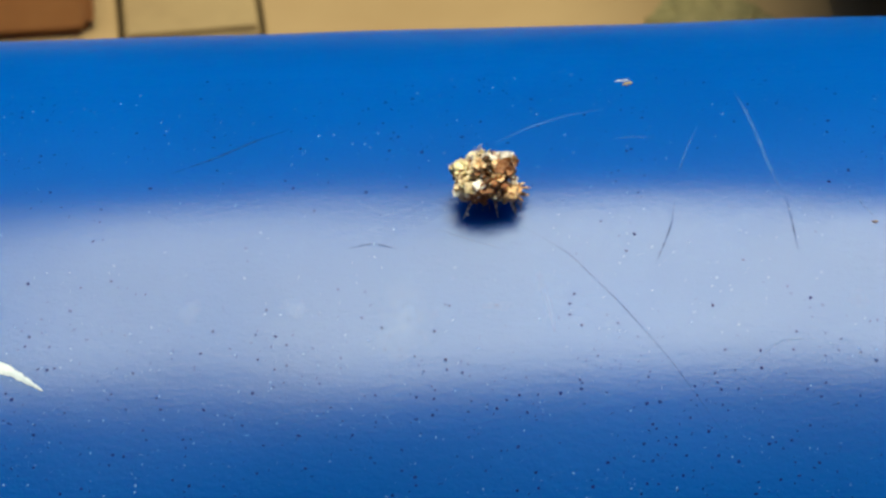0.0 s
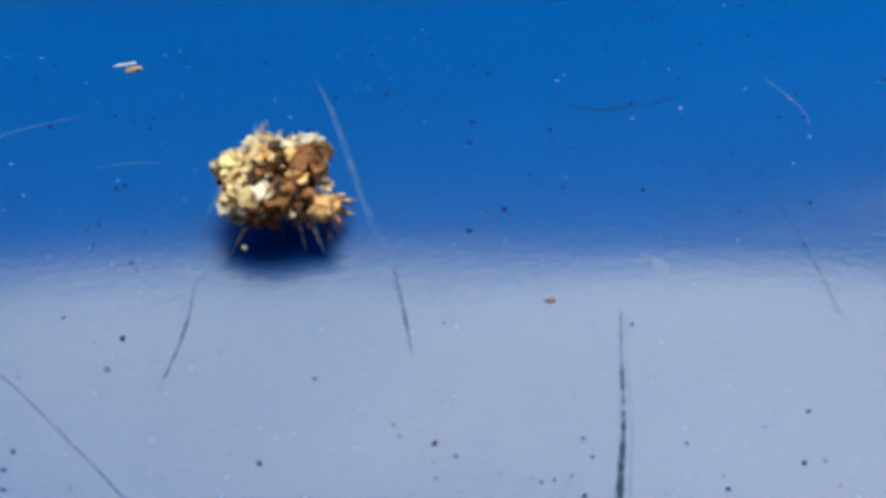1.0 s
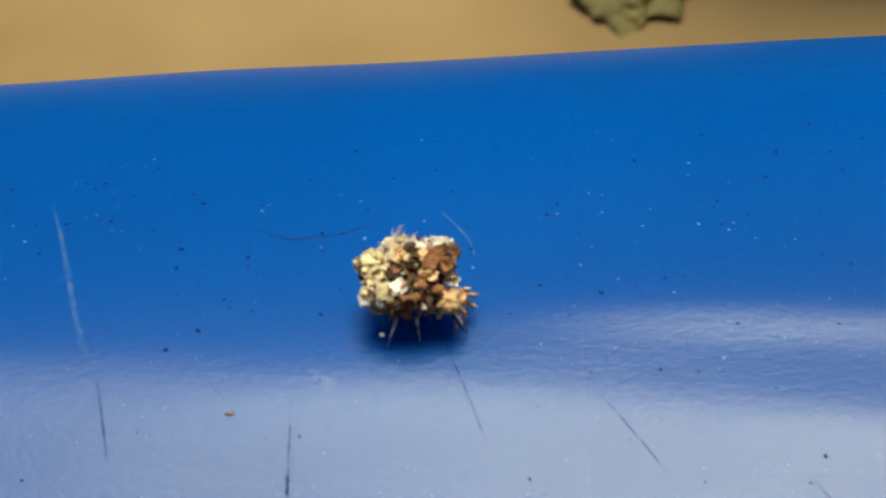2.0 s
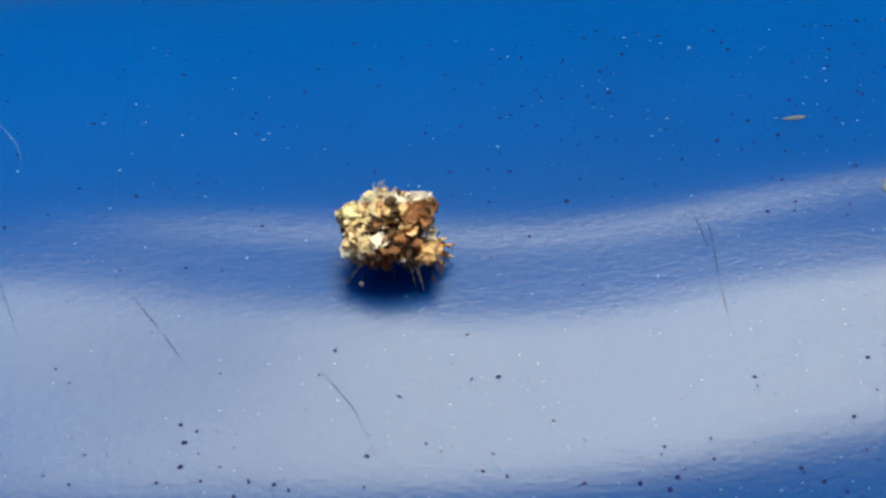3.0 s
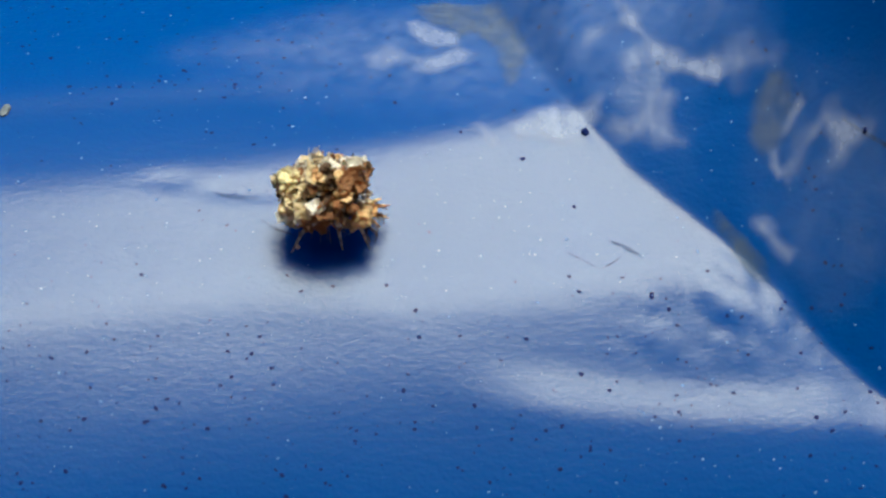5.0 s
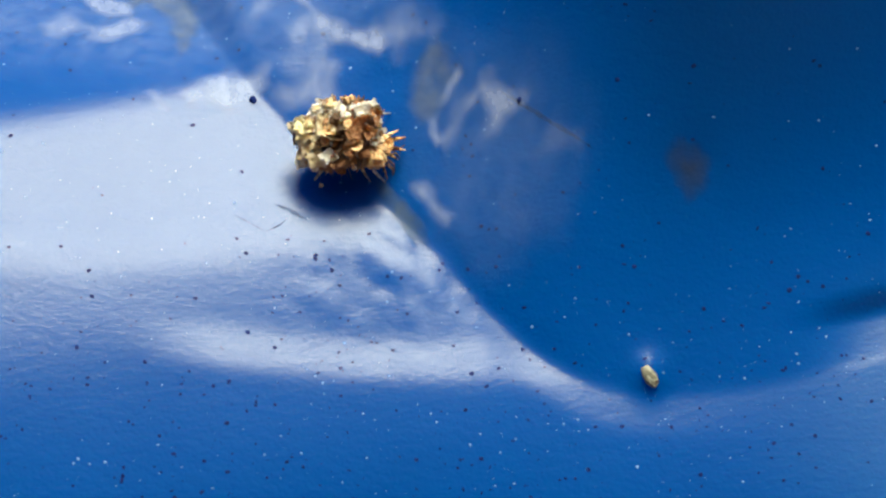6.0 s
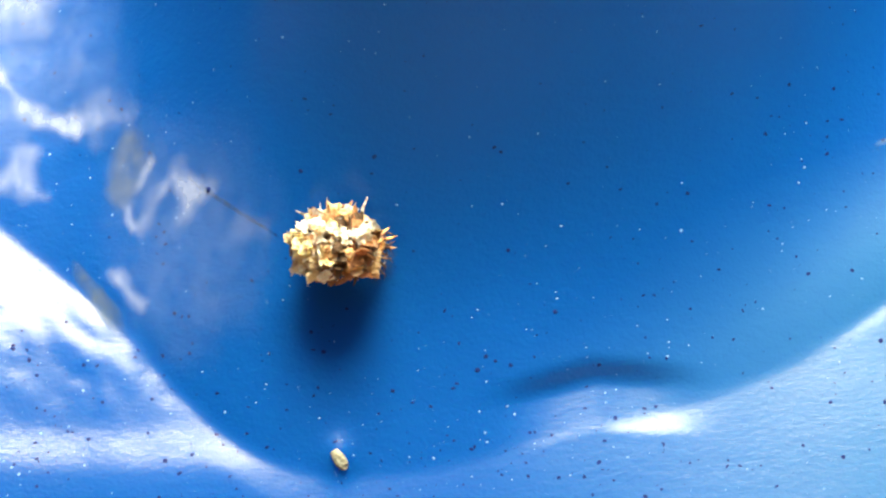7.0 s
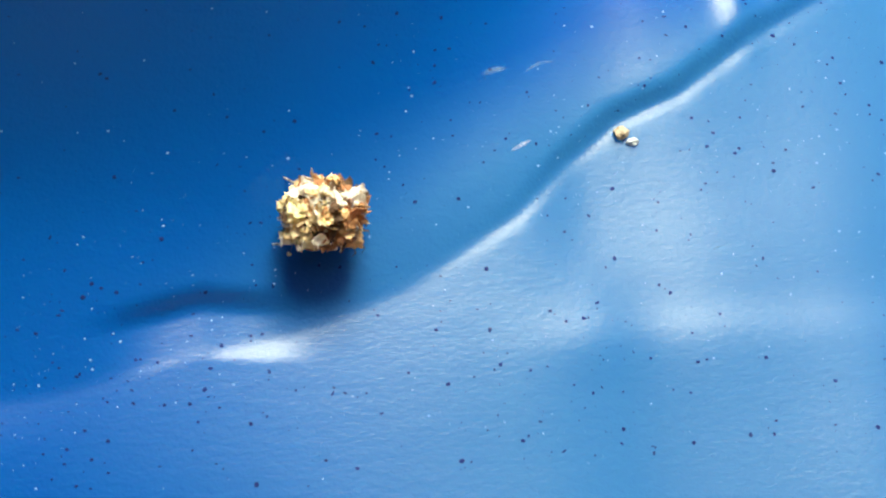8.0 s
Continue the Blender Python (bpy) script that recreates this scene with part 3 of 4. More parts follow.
    stroke("scratch", [(5.9, 111.0), (6.2, 115.5), (6.35, 118.0)], (0.05, 0.1, 0.05), dark, seed=28)
    stroke("scratch", [(12.55, 113.5), (12.68, 114.0), (12.89, 114.2)], (0.1, 0.35, 0.15), dark, seed=40)
    stroke("scratch", [(12.88, 115.8), (12.99, 116.9), (13.12, 117.3), (13.21, 118.1)], (0.05, 0.16, 0.05), dark, seed=41)
    stroke("scratch", [(22.01, 112.4), (22.11, 111.9), (22.21, 111.7)], (0.08, 0.2, 0.08), pale, seed=42)
    stroke("scratch", [(8.28, 132.7), (8.31, 134.9), (8.38, 136.8), (8.45, 137.6)], (0.1, 0.2, 0.1), pale, seed=43)
    # scuffs and smudges
    stroke("scuff_and_haze", [(-5.35, 125.2), (-5.1, 125.9), (-4.77, 128.2)], (0.9, 0.55, 0.1), WHITE_SCUFF, lift=0.00006, label="white scrape through the blue plastic")
    for i, (x, d, rx, rd, turn, mat) in enumerate([
        (-3.33, 119.9, 0.13, 1.4, 0, PALE_HAZE), (-2.29, 119.7, 0.16, 1.2, 0, PALE_HAZE), (-0.27, 120.1, 0.14, 0.8, 0, PALE_HAZE),
        (-1.2, 121.5, 0.35, 4.5, 20, PALE_HAZE), (4.15, 109.6, 0.1, 0.6, 30, PALE_HAZE), (3.3, 120.5, 0.12, 1.0, 0, PALE_HAZE),
    ]):
        patch_on("scuff_and_haze", x, d, rx, rd, turn, mat, seed=i + 3)
    # two broad thin films that make the blue paler round the fold
    film("scuff_and_haze", [(12.4, 99.0), (13.4, 93.0), (15.2, 90.0), (16.3, 97.0), (16.3, 106.0), (14.6, 107.0), (13.2, 104.0)], 0.6, PALE_HAZE, "broad pale haze over the blue plastic", 0.00005, 0.55)
    film("scuff_and_haze", [(16.48, 108.6), (16.88, 111.6), (17.23, 114.4), (17.41, 118.3), (17.22, 122.6), (16.80, 124.7), (16.48, 121.7), (16.35, 115.8)], 0.45, PALE_HAZE, "", 0.00005, 0.32)
    # pale films that paint the glints on crumpled plastic beside the fold
    film("crease_glint", [(13.99, 94.9), (14.07, 94.5), (14.19, 96.0), (14.33, 97.0), (14.34, 98.8), (14.18, 99.1), (14.06, 98.1), (14.00, 96.3)], 0.07, GLINT_SCRATCH, "pale crease glint painted on as a thin film", strength=0.85)
    film("crease_glint", [(13.68, 99.9), (13.83, 98.4), (13.93, 99.3), (13.97, 100.9), (13.82, 101.5), (13.72, 101.1)], 0.09, GLINT_SCRATCH, strength=0.7)
    film("crease_glint", [(14.01, 100.5), (14.17, 100.3), (14.34, 99.2), (14.46, 100.2), (14.41, 101.7), (14.25, 101.9), (14.12, 102.5), (14.02, 101.9)], 0.08, GLINT_SCRATCH, strength=0.8)
    film("crease_glint", [(15.42, 99.7), (15.51, 100.0), (15.61, 102.6), (15.76, 104.6), (15.91, 105.8), (16.06, 106.3), (16.17, 107.9), (16.09, 108.4), (15.94, 107.0), (15.75, 106.4), (15.66, 105.2), (15.64, 103.9), (15.50, 101.9)], 0.07, GLINT_SCRATCH, strength=0.9)
    film("crease_glint", [(16.08, 106.3), (16.25, 106.1), (16.39, 107.1), (16.46, 108.4), (16.39, 108.4), (16.20, 108.3)], 0.2, GLINT_SCRATCH, strength=0.6)
    film("crease_glint", [(16.62, 111.3), (16.64, 111.9), (16.52, 113.2), (16.48, 113.1), (16.54, 111.9)], 0.04, GLINT_SCRATCH, strength=0.9)
    film("crease_glint", [(16.40, 113.9), (16.46, 113.9), (16.49, 115.7), (16.44, 116.0), (16.40, 114.9)], 0.05, GLINT_SCRATCH, strength=0.8)
    film("crease_glint", [(16.47, 115.4), (16.64, 113.8), (16.77, 112.7), (16.82, 113.0), (16.91, 114.0), (17.05, 115.2), (17.04, 115.4), (16.91, 115.6), (16.87, 116.5), (16.80, 116.1), (16.82, 114.9), (16.75, 113.9), (16.64, 114.8), (16.50, 116.0)], 0.1, GLINT_SCRATCH, strength=0.75)
    film("crease_glint", [(16.28, 118.2), (16.35, 118.3), (16.44, 119.7), (16.52, 120.8), (16.49, 121.4), (16.40, 120.4), (16.29, 118.9)], 0.08, GLINT_SCRATCH, strength=0.6)
    film("crease_glint", [(14.65, 108.7), (14.82, 107.9), (14.98, 107.1), (15.18, 107.5), (15.28, 107.5), (15.27, 108.6), (15.21, 109.4), (15.16, 110.4), (15.00, 110.3), (14.84, 110.0), (14.71, 109.7)], 0.1, GLINT_SCRATCH, strength=0.8)
    film("crease_glint", [(15.31, 109.7), (15.37, 108.8), (15.49, 109.8), (15.62, 107.8), (15.68, 107.3), (15.77, 108.0), (15.76, 109.6), (15.81, 111.6), (15.67, 111.5), (15.56, 110.6), (15.40, 110.6)], 0.12, GLINT_SCRATCH, strength=0.65)
    film("crease_glint", [(14.39, 108.6), (14.45, 108.4), (14.58, 110.4), (14.52, 110.6)], 0.06, GLINT_SCRATCH, strength=0.6)
    film("crease_glint", [(17.23, 117.5), (17.42, 118.2), (17.42, 118.8), (17.27, 118.1)], 0.12, GLINT_SCRATCH, strength=0.35)
    film("crease_glint", [(15.25, 92.0), (15.7, 93.0), (15.98, 97.0), (15.85, 99.0), (15.6, 98.5), (15.4, 96.0)], 0.25, GLINT_SCRATCH, strength=0.8)

marks()


# ---- loose dirt ----
def film_thing(name, label, category, x, d, rx, rd, turn, mat, seed, dome=0.00004):
    ob = patch_on(name, x, d, rx, rd, turn, mat, seed=seed, dome=dome)
    ob.parent = None
    return tagged(ob, label, category)


def mud(label, pts, soft):
    ob = film("mud_stain", pts, soft, GREY_HAZE, lift=0.00005)
    ob.parent = None
    tagged(ob, label, "mud stain")


mud("grey curved film of dried mud on blue plastic", [(14.04, 91.8), (14.25, 91.6), (14.63, 92.6), (14.77, 96.7), (14.82, 100.7), (14.76, 103.6), (14.68, 104.6), (14.63, 102.0), (14.61, 99.5), (14.47, 97.2), (14.35, 97.5), (14.24, 95.6), (14.12, 94.5)], 0.07)
mud("grey wedge of dried mud beside the fold", [(16.52, 109.4), (16.63, 111.7), (16.63, 111.0), (16.60, 111.6), (16.52, 112.3), (16.44, 113.8), (16.36, 114.0), (16.27, 112.4), (16.34, 110.4), (16.43, 108.9)], 0.08)
film_thing("mud_stain", "round brownish dried drop on blue plastic", "mud stain", 18.18, 120.5, 0.17, 1.7, 0, DROP_HAZE, 9)
film_thing("mud_stain", "dull grey deposit along the fold", "mud stain", 16.19, 120.0, 0.09, 3.2, -32, BROWN_HAZE, 10)


def crumb(name, label, category, x, d, size, mat, seed, stretch=(1, 1, 0.6), turn=0.0):
    bm = bmesh.new()
    bmesh.ops.create_icosphere(bm, subdivisions=2, radius=1.0)
    off = Vector((seed * 3.1, seed * 1.7, 0))
    for p in bm.verts:
        k = 1 + 0.35 * noise.noise(p.co * 1.6 + off)
        p.co = Vector((p.co.x * stretch[0], p.co.y * stretch[1], (p.co.z * stretch[2] + stretch[2] * 0.6))) * (k * size)
    me = bpy.data.meshes.new(name)
    bm.to_mesh(me)
    bm.free()
    me.materials.append(mat)
    ob = new(name, me)
    n = facing(x, d)
    ahead = (Vector((1, 0, 0)) - n * n.x).normalized()
    m = Matrix((ahead, n.cross(ahead), n)).transposed().to_4x4() @ pose(0, 0, 0, 0, 0, turn)
    m.translation = spot(x, d, -size * 0.1)
    ob.matrix_world = m
    return tagged(ob, label, category)


crumb("sand_grain", "tan grain of sand lodged on the fold", "sand grain", 23.08, 116.2, 0.00060, plain("tan_grain", (0.22, 0.15, 0.09), (0.60, 0.48, 0.36), 1500), 1, (1, 0.9, 0.8))
crumb("sand_grain", "white grain of sand lodged on the fold", "sand grain", 23.16, 116.9, 0.00042, WHITE_SCUFF, 2, (1.2, 0.8, 0.7))
crumb("sand_grain", "dull tan grain on a pinched bump", "sand grain", 17.85, 133.8, 0.00070, plain("dull_grain", (0.10, 0.10, 0.085), (0.42, 0.38, 0.28), 1500), 3, (0.7, 1.3, 0.4), 30)
crumb("seed_husk", "greyish brown seed husk on blue plastic", "seed husk", 11.12, 104.9, 0.00055, plain("husk", (0.08, 0.10, 0.14), (0.22, 0.24, 0.27), 1200), 4, (0.62, 1.25, 0.35), -20)
crumb("straw_bit", "tan fragment of straw on blue plastic", "straw", 1.16, 87.9, 0.00040, plain("straw", (0.25, 0.16, 0.07), (0.5, 0.38, 0.2), 1200), 5, (1.5, 0.5, 0.4), 20)
crumb("straw_bit", "pale splinter of straw on blue plastic", "straw", 1.10, 87.1, 0.0004, WHITE_SCUFF, 6, (2.0, 0.25, 0.25), 12)
crumb("straw_bit", "grey sliver of straw on blue plastic", "straw", 10.54, 97.6, 0.00045, GREY_MUD, 7, (1.9, 0.4, 0.3), 4)
crumb("soil_crumb", "dark brown crumb of soil", "soil crumb", 15.17, 109.7, 0.00030, DARK_GRIT, 8)
crumb("soil_crumb", "small rusty crumb of soil", "soil crumb", 3.53, 111.6, 0.00022, BROWN_BIT, 9, (1.5, 0.6, 0.4))
crumb("soil_crumb", "dark crumb of soil on blue plastic", "soil crumb", 1.12, 112.2, 0.00016, DARK_GRIT, 10)
crumb("soil_crumb", "dark crumb of soil on blue plastic", "soil crumb", 17.02, 115.1, 0.00018, DARK_GRIT, 11)


def dust(name, label, count, mat, small, large, seed, tall, bare, power):
    rng = np.random.RandomState(seed)
    x = rng.uniform(-8, 28.5, count)
    d = rng.uniform(84, 143, count)
    # gathered in loose drifts, more of it low on the front and high on the top
    keep = rng.rand(count) < (0.3 + 0.7 * np.clip(0.5 + 0.5 * wobble(x * 0.01, d * DEG, 0.03, seed), 0, 1)) * np.clip(np.abs(d - 114) / 16, bare + max(0.55 - bare, 0.0) * smooth(15, 18, x), 1)
    keep &= rng.rand(count) < 1 - 0.45 * smooth(18.5, 21, x) * smooth(122, 128, d)
    keep &= rng.rand(count) < 1 - 0.6 * (1 - smooth(7, 11, x)) * (1 - smooth(106, 122, d))
    x, d = x[keep], d[keep]
    n = len(x)
    p, nor = placed(x, d)
    size = small * (large / small) ** (rng.rand(n) ** power) * 0.5
    ax = np.cross(nor, rng.normal(size=(n, 3)) * np.array([0.35, 1.0, 1.0]))
    ax /= np.linalg.norm(ax, axis=1)[:, None]
    ay = np.cross(nor, ax)
    stretch = rng.uniform(0.45, 1.0, n)
    verts, faces, seg = [], [], 6
    for k in range(seg):
        a = math.tau * k / seg
        r = size * rng.uniform(0.75, 1.2, n)
        verts.append(p + ax * (r * math.cos(a))[:, None] + ay * (r * stretch * math.sin(a))[:, None] - nor * 0.000004)
    verts.append(p + nor * (size * tall)[:, None])
    v = np.stack(verts, 1).reshape(-1, 3)
    for i in range(n):
        b = i * (seg + 1)
        faces += [(b + k, b + (k + 1) % seg, b + seg) for k in range(seg)]
    ob = mesh_object(name, v, faces, mat)
    return tagged(ob, label, "dust", kind="stuff")


dust("dark_grit", "fine dark grit scattered over blue plastic", 24000, DARK_GRIT, 0.00007, 0.00046, 21, 0.15, 0.10, 1.45)
dust("pale_grit", "fine pale grit scattered over blue plastic", 13500, PALE_GRIT, 0.00008, 0.00031, 22, 0.25, 0.75, 2.3)

# ---- the larva under its load ----
LARVA = [
    (0, -0.35, 107.2, 0),
    (0.5, 0.75, 105.0, 0),
    (1, 2.02, 104.6, 0),
    (1.2, 2.54, 103.5, 0),
    (2.3, 5.63, 104.4, 0),
    (2.5, 6.26, 106.0, 0),
    (2.7, 6.83, 107.1, 0),
    (3, 7.7, 109.2, 0),
    (3.5, 9.22, 111.2, 0),
    (4, 10.61, 114.5, 0),
    (4.2, 11.2, 115.4, 0),
    (5.3, 14.11, 116.5, 0),
    (5.5, 14.63, 117.1, 0),
    (6, 15.83, 114.4, 0),
    (6.5, 16.88, 116.9, 0),
    (7, 17.9, 119.2, 0),
    (7.5, 19.13, 121.1, 0),
    (8, 20.59, 122.5, 0),
]


def scrap_material(name, a, c, d, rough=0.75):
    m, nt, b = material(name, rough)
    v = coords(nt)
    info = nt.nodes.new("ShaderNodeObjectInfo")
    # darkest noise tone colours in the gaps between crumbs
    col = ramp(nt, noise_of(nt, v, 1500.0, 5.0, 0.7), [(0.34, a), (0.45, c), (0.54, d)])
    # dark noise veins in the colour stand in for shade in the folds
    shade_vein = node(nt, "ShaderNodeMath")
    shade_vein.operation = "SUBTRACT"
    shade_vein.inputs[1].default_value = 0.5
    nt.links.new(noise_of(nt, v, 620.0, 2.0, 0.5), shade_vein.inputs[0])
    size = node(nt, "ShaderNodeMath")
    size.operation = "ABSOLUTE"
    nt.links.new(shade_vein.outputs[0], size.inputs[0])
    fold = nt.nodes.new("ShaderNodeMixRGB")
    fold.blend_type = "MULTIPLY"
    fold.inputs["Fac"].default_value = 0.75
    nt.links.new(col, fold.inputs["Color1"])
    nt.links.new(ramp(nt, size.outputs[0], [(0.008, (0.30, 0.16, 0.08)), (0.035, (1.0, 1.0, 1.0))]), fold.inputs["Color2"])
    col = fold.outputs[0]
    hsv = nt.nodes.new("ShaderNodeHueSaturation")
    nt.links.new(col, hsv.inputs["Color"])
    nt.links.new(ramp(nt, info.outputs["Random"], [(0.0, (0.75,) * 3), (1.0, (1.3,) * 3)]), hsv.inputs["Value"])
    nt.links.new(hsv.outputs[0], b.inputs["Base Color"])
    b.inputs["Subsurface Weight"].default_value = 0.3
    b.inputs["Subsurface Radius"].default_value = (1.0, 0.6, 0.35)
    b.inputs["Subsurface Scale"].default_value = 0.0005
    bump(nt, b, noise_of(nt, v, 4200.0, 4.0), 0.5, 0.00006)
    return m


CREAM = scrap_material("cream_litter", (0.45, 0.25, 0.12), (0.95, 0.77, 0.58), (1.0, 0.95, 0.89))
STRAW = scrap_material("straw_litter", (0.30, 0.12, 0.03), (0.86, 0.56, 0.25), (0.96, 0.80, 0.55))
OCHRE = scrap_material("ochre_litter", (0.34, 0.10, 0.025), (0.90, 0.42, 0.14), (1.0, 0.72, 0.42))
BROWN = scrap_material("brown_litter", (0.05, 0.014, 0.006), (0.24, 0.085, 0.028), (0.55, 0.25, 0.11))
# umber: dark scraps and jaws, and the shade of gaps as colour
UMBER = scrap_material("umber_litter_and_gaps", (0.012, 0.006, 0.004), (0.05, 0.022, 0.01), (0.14, 0.07, 0.03))
OLIVE = scrap_material("olive_litter", (0.20, 0.12, 0.015), (0.92, 0.68, 0.28), (1.0, 0.88, 0.58))
CUTICLE = scrap_material("larva_skin", (0.03, 0.02, 0.014), (0.09, 0.06, 0.04), (0.2, 0.14, 0.1), 0.5)
LEG_SKIN = scrap_material("leg_skin", (0.10, 0.08, 0.07), (0.26, 0.23, 0.21), (0.55, 0.50, 0.46), 0.4)


def flake_mesh(name, mat, seed, kind):
    """One scrap of litter, about 1 across: curl, foam, strip or fibre."""
    rng = random.Random(seed)
    bm = bmesh.new()
    off = Vector((rng.uniform(0, 50), rng.uniform(0, 50), rng.uniform(0, 50)))
    if kind == "curl":
        n, roll = 9, rng.uniform(0.6, 1.5)
        grid = {}
        for i in range(n):
            for j in range(n):
                q = Vector((i / (n - 1) * 2 - 1, j / (n - 1) * 2 - 1, 0))
                k = 1 + 0.5 * noise.noise(q * 1.5 + off) + 0.3 * noise.noise(q * 4.0 + off)
                x, y = q.x * k, q.y * k * 0.8
                bent = roll * x
                z = (1 - math.cos(bent)) / roll + 0.25 * noise.noise(q * 1.1 + off) - 0.2 * y * y + 0.14 * noise.noise(q * 3.5 + off)
                grid[i, j] = bm.verts.new((math.sin(bent) / roll, y, z))
        for i in range(n - 1):
            for j in range(n - 1):
                bm.faces.new((grid[i, j], grid[i + 1, j], grid[i + 1, j + 1], grid[i, j + 1]))
        res = bmesh.ops.extrude_face_region(bm, geom=list(bm.faces))
        for g in res["geom"]:
            if isinstance(g, bmesh.types.BMVert):
                g.co += Vector((0, 0, 0.10))
    elif kind == "foam":
        bmesh.ops.create_icosphere(bm, subdivisions=4, radius=0.8)
        for p in bm.verts:
            q = p.co.copy()
            k = 0.75 + 0.4 * noise.noise(q * 1.4 + off) + 0.65 * abs(noise.noise(q * 2.6 + off)) + 0.18 * abs(noise.noise(q * 6.0 + off))
            p.co = Vector((q.x * k, q.y * k * 0.85, q.z * k * 0.8))
    elif kind == "strip":
        n, bend, twist = 12, rng.uniform(-0.5, 0.5), rng.uniform(-1.2, 1.2)
        rows = []
        for i in range(n):
            u = i / (n - 1) * 2 - 1
            w = 0.30 * (1 - 0.8 * abs(u) ** 3) * (1 + 0.5 * noise.noise(Vector((u * 2, 0, 0)) + off))
            c, s_ = math.cos(twist * u), math.sin(twist * u)
            mid = Vector((u * 1.5, bend * u * u + 0.15 * noise.noise(Vector((u * 2.5, 3, 0)) + off), 0.35 * noise.noise(Vector((u * 1.5, 7, 0)) + off)))
            rows.append([bm.verts.new(mid + Vector((0, a * w * c - b * 0.07 * s_, a * w * s_ + b * 0.07 * c))) for a, b in ((-1, 0), (-0.4, 1.2), (0.4, 1.2), (1, 0), (0, -1))])
        for p, q in zip(rows, rows[1:]):
            for k in range(5):
                bm.faces.new((p[k], p[(k + 1) % 5], q[(k + 1) % 5], q[k]))
        bm.faces.new(rows[0])
        bm.faces.new(rows[-1][::-1])
    else:
        n, seg = 8, 5
        bend = rng.uniform(-0.5, 0.5)
        rings = []
        for i in range(n):
            u = i / (n - 1) * 2 - 1
            r = 0.10 * (1 - 0.85 * max(0.0, u) ** 1.3)
            rings.append([bm.verts.new((u * 1.4, bend * u * u + r * math.cos(math.tau * k / seg), r * math.sin(math.tau * k / seg))) for k in range(seg)])
        for a, b in zip(rings, rings[1:]):
            for k in range(seg):
                bm.faces.new((a[k], a[(k + 1) % seg], b[(k + 1) % seg], b[k]))
        bm.faces.new(rings[0])
        bm.faces.new(rings[-1][::-1])
    bmesh.ops.recalc_face_normals(bm, faces=bm.faces)
    me = bpy.data.meshes.new(name)
    bm.to_mesh(me)
    bm.free()
    if kind == "foam":
        me.polygons.foreach_set("use_smooth", [True] * len(me.polygons))
    me.materials.append(mat)
    return me


def tube(name, pts, radii, mat, parent, seg=6):
    v, f = [], []
    for i, (p, r) in enumerate(zip(pts, radii)):
        a = Vector(pts[min(i + 1, len(pts) - 1)]) - Vector(pts[max(i - 1, 0)])
        q = a.to_track_quat("Z", "Y").to_matrix()
        for k in range(seg):
            v.append(Vector(p) + q @ Vector((r * math.cos(math.tau * k / seg), r * math.sin(math.tau * k / seg), 0)))
    for i in range(len(pts) - 1):
        for k in range(seg):
            f.append((i * seg + k, i * seg + (k + 1) % seg, (i + 1) * seg + (k + 1) % seg, (i + 1) * seg + k))
    f += [tuple(range(seg))[::-1], tuple((len(pts) - 1) * seg + k for k in range(seg))]
    ob = mesh_object(name, v, f, mat)
    ob.parent = parent
    return ob


MM = 0.00107


